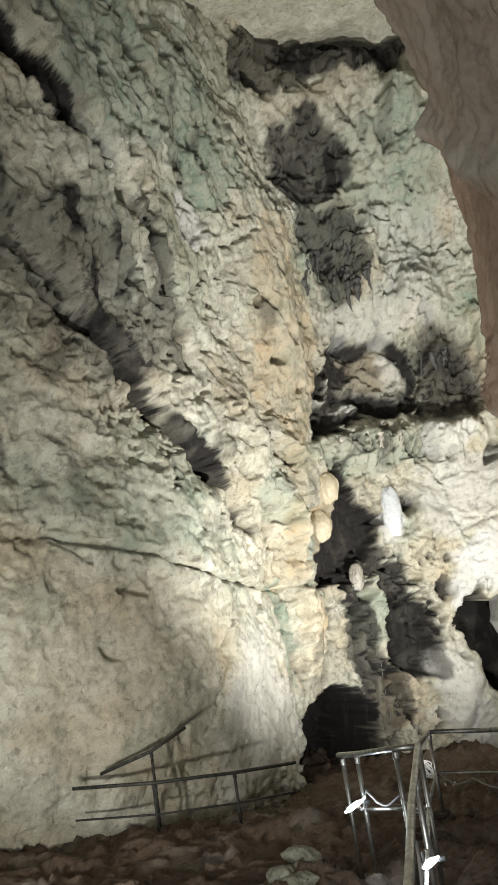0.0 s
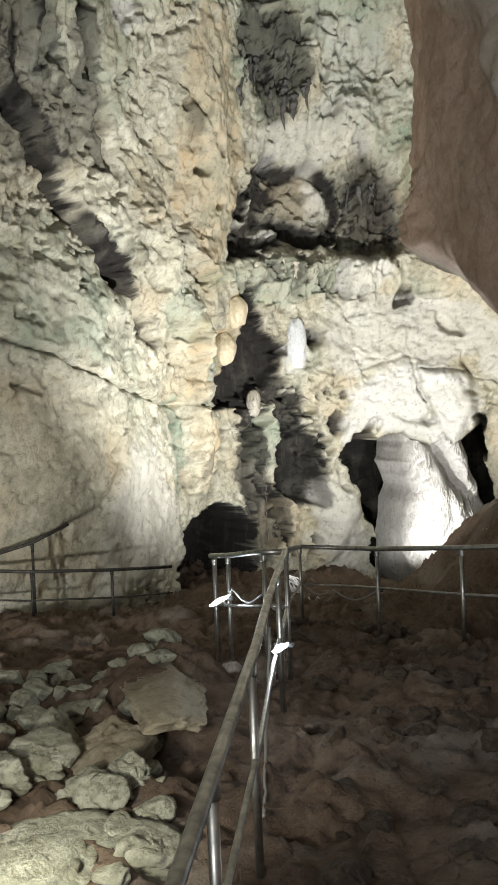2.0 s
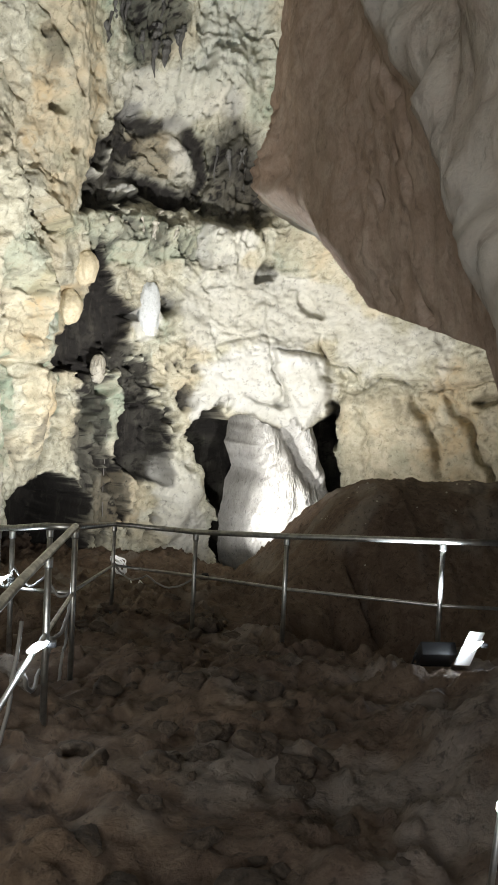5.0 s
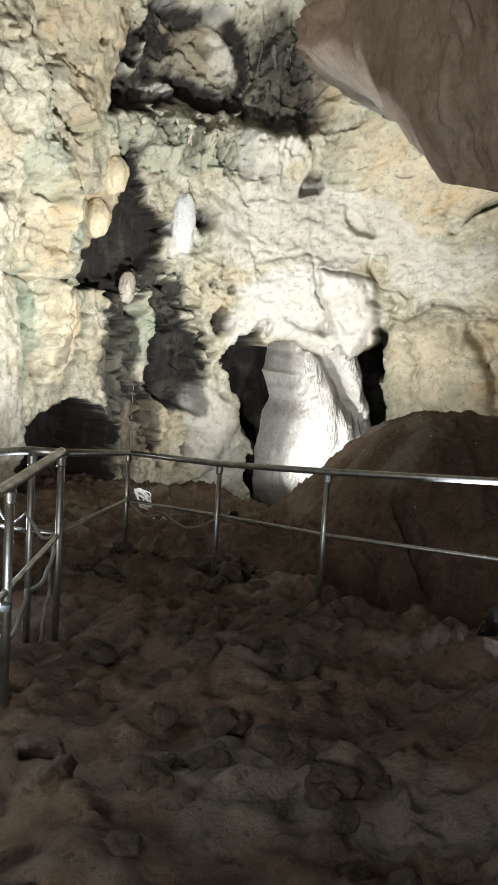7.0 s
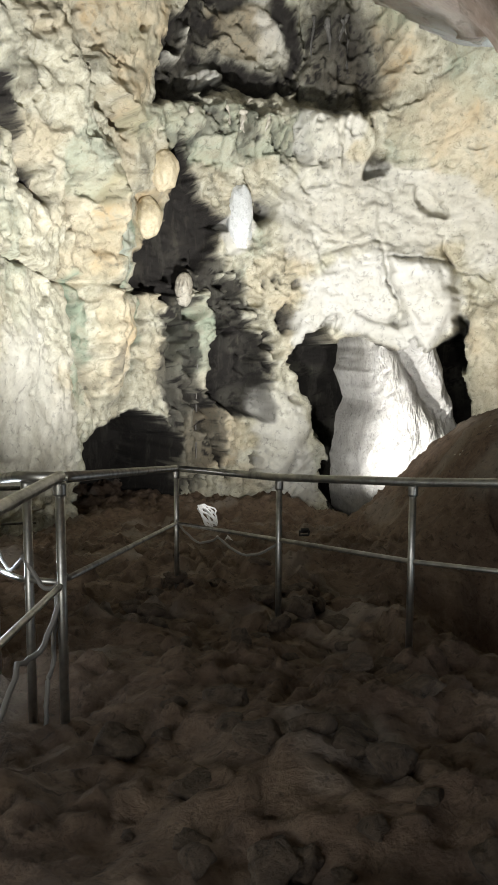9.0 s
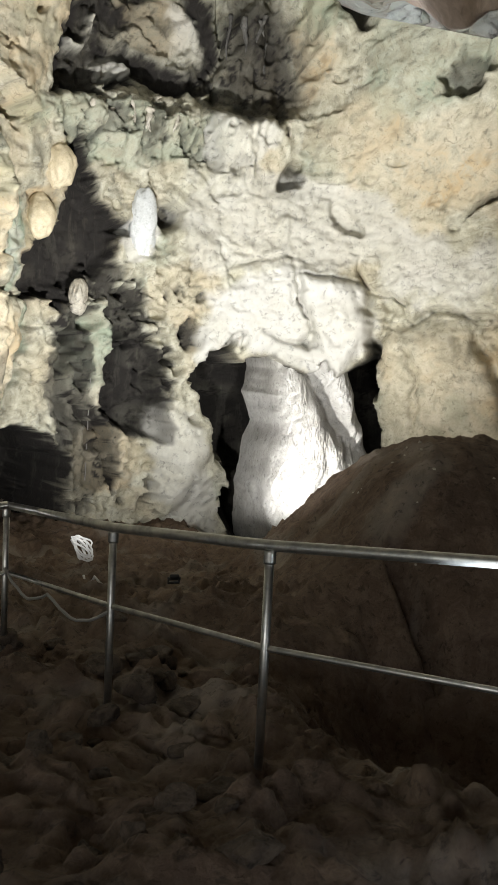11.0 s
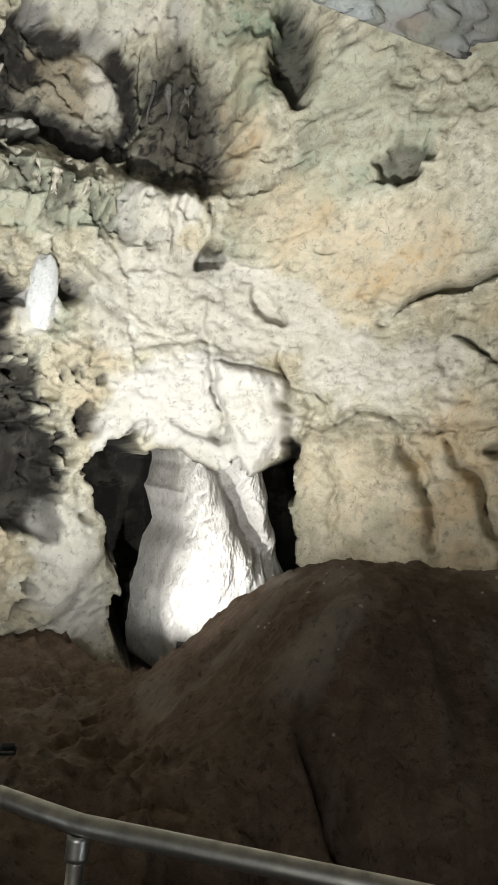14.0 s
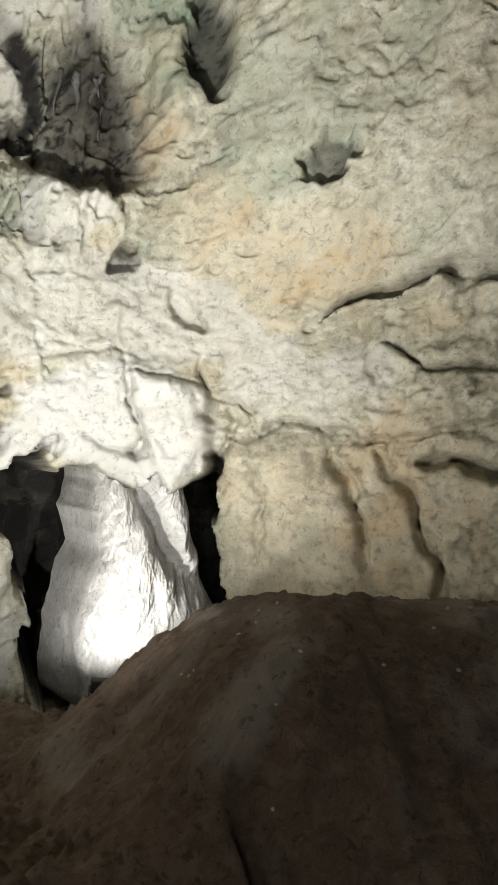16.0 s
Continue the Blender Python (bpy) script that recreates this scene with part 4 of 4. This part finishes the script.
cable([(0.93, 6.93, -0.22), (0.78, 6.6, -0.45), (0.70, 6.1, -0.5), (0.62, 5.35, -0.28)], 0.012, "grey cable tied slackly to the path railing", seed=1)
cable([(0.93, 6.93, -0.2), (0.74, 7.08, -0.15), (0.52, 7.6, -0.2), (0.42, 7.5, -0.26)], 0.010, "grey cable running to the hanging lamp", seed=2)
cable([(0.90, 6.9, -0.25), (0.86, 6.8, -0.6), (0.82, 6.9, rest(0.82, 6.9) + 0.02)], 0.010, "grey cable hanging down a railing post", seed=3)
cable([(1.47, 9.93, -0.62), (1.75, 9.4, -0.64), (2.08, 8.68, -0.52)], 0.009, "pale cable slung between lookout posts", seed=4)
cable([(0.60, 5.3, 0.0), (0.5, 4.8, -0.5), (0.42, 4.2, rest(0.42, 4.2) + 0.02)], 0.010, "grey cable drooping from the path railing", seed=5)


coil = []
for k in range(90):
    a = k * 0.42
    coil.append((2.0 + 0.10 * math.cos(a) + 0.03 * math.sin(k * 0.9), 14.6 + 0.06 * math.sin(a), rest(2.0, 14.6) + 0.17 + 0.13 * math.sin(a * 0.93) + 0.02 * math.cos(k)))
bm = tube_bm(coil, 0.011, 8)
me = bpy.data.meshes.new("cable_coil")
bm.to_mesh(me)
bm.free()
me.materials.append(PAPER)
tagged(new("cable_coil", me), "tangled coil of white cable on the earth slope", "cable", "cave cables")
cable([(2.0, 12.9, rest(2.0, 12.9) + 0.05), (2.1, 12.7, rest(2.1, 12.7) + 0.05), (2.4, 12.6, rest(2.4, 12.6) + 0.05)], 0.012, "pale cable lying across the earth slope", PAPER, 6)
cable([(2.1, wall_face(2.1, 0.3) - 0.04, 0.3), (2.08, wall_face(2.08, -0.5) - 0.04, -0.5), (2.06, wall_face(2.06, -1.4) - 0.12, -1.4)], 0.009, "grey cable hanging down the rock face", CABLE, 7)


def chipped(name, size, material, seed, detail=4):
    """A broken stone: a ball cut by random planes, with chipped, grainy faces."""
    r = np.random.RandomState(seed)
    normals = r.normal(size=(11, 3))
    normals /= np.linalg.norm(normals, axis=1)[:, None]
    depth = r.uniform(0.5, 0.9, 11)
    bm = bmesh.new()
    bmesh.ops.create_icosphere(bm, subdivisions=detail, radius=1.0)
    co = np.array([p.co[:] for p in bm.verts])
    d = np.min(np.where(co @ normals.T > 0.05, depth / np.maximum(co @ normals.T, 0.05), 9), axis=1)
    d = np.minimum(d, 1.15) + 0.12 * fbm(co[:, 0] + seed, co[:, 1], co[:, 2], 0.6, 4, seed) + 0.05 * fbm(co[:, 0], co[:, 1] + seed, co[:, 2], 0.16, 2, seed + 5)
    for p, c, k in zip(bm.verts, co, d):
        p.co = Vector((c[0] * k * size[0], c[1] * k * size[1], c[2] * k * size[2]))
    for f in bm.faces:
        f.smooth = True
    me = bpy.data.meshes.new(name)
    bm.to_mesh(me)
    bm.free()
    me.materials.append(material)
    return new(name, me)


def stone(x, y, size, material, seed, label, sink=0.3):
    name = "boulder" if size[0] > 0.16 else "stone"
    ob = chipped(name, size, material, seed, 5 if size[0] > 0.16 else 4 if size[0] > 0.07 else 3)
    ob.matrix_world = pose(x, y, rest(x, y) + size[2] * (1 - 2 * sink) * 0.6, (seed * 13) % 24 - 12, (seed * 29) % 24 - 12, (seed * 47) % 360)
    return tagged(ob, label, name, "loose cave stones")


rnd = random.Random(4)
SLAB = rock_material("brown_slab", (0.20, 0.16, 0.11), (0.33, 0.28, 0.20), (0.46, 0.41, 0.31), bump=0.7, stained=False, fine=1.4, fleck=0.35)
stone(-0.02, 5.6, (0.32, 0.75, 0.10), SLAB, 23, "smooth pale brown slab of rock leaning on the earth bank", 0.45)
stone(-0.66, 3.75, (0.52, 0.62, 0.15), GREEN_ROCK, 14, "broad pale greenish limestone slab lit beside the path", 0.4)
stone(-0.42, 5.0, (0.24, 0.34, 0.16), SLAB, 26, "smooth pale brown slab of rock leaning on the earth bank", 0.4)
for k, (x, y, sx, sy, sz) in enumerate(((-1.1, 4.7, 0.28, 0.3, 0.16), (-0.25, 4.55, 0.17, 0.2, 0.12), (-0.7, 4.75, 0.2, 0.18, 0.13), (-1.2, 5.2, 0.2, 0.22, 0.13), (-0.9, 5.6, 0.17, 0.2, 0.12), (-1.05, 4.2, 0.22, 0.24, 0.12),
                                     (-0.75, 5.25, 0.2, 0.18, 0.14), (-0.5, 4.45, 0.18, 0.17, 0.12), (-1.3, 6.1, 0.18, 0.2, 0.12), (-0.9, 4.5, 0.17, 0.2, 0.12))):
    stone(x, y, (sx, sy, sz), GREEN_ROCK, 11 + k, "pale greenish broken limestone boulder lit beside the path")
for k in range(150):
    x, y, r = rnd.uniform(-1.6, -0.05), rnd.uniform(3.6, 7.6), 0.03 + 0.11 * rnd.random() ** 1.6
    stone(x, y, (r, r * rnd.uniform(0.7, 1.2), r * rnd.uniform(0.5, 0.8)), GREEN_ROCK, 40 + k, "small pale limestone stone on dark earth")
for k in range(110):
    y = rnd.uniform(3.2, 10.5)
    x, r = rnd.uniform(0.75, 2.3) + 0.06 * (y - 4), rnd.uniform(0.03, 0.12)
    stone(x, y, (r, r * rnd.uniform(0.7, 1.2), r * rnd.uniform(0.4, 0.75)), EARTH_STONE, 120 + k, "earth-covered brown stone on the cave floor", 0.22)
for k in range(26):
    x, y, r = rnd.uniform(4.2, 7.2), rnd.uniform(10.7, 12.6), rnd.uniform(0.010, 0.02)
    stone(x, y, (r, r, r * 0.8), LIMESTONE_PLAIN, 300 + k, "tiny white pebble stuck in the brown clay mound", 0.2)
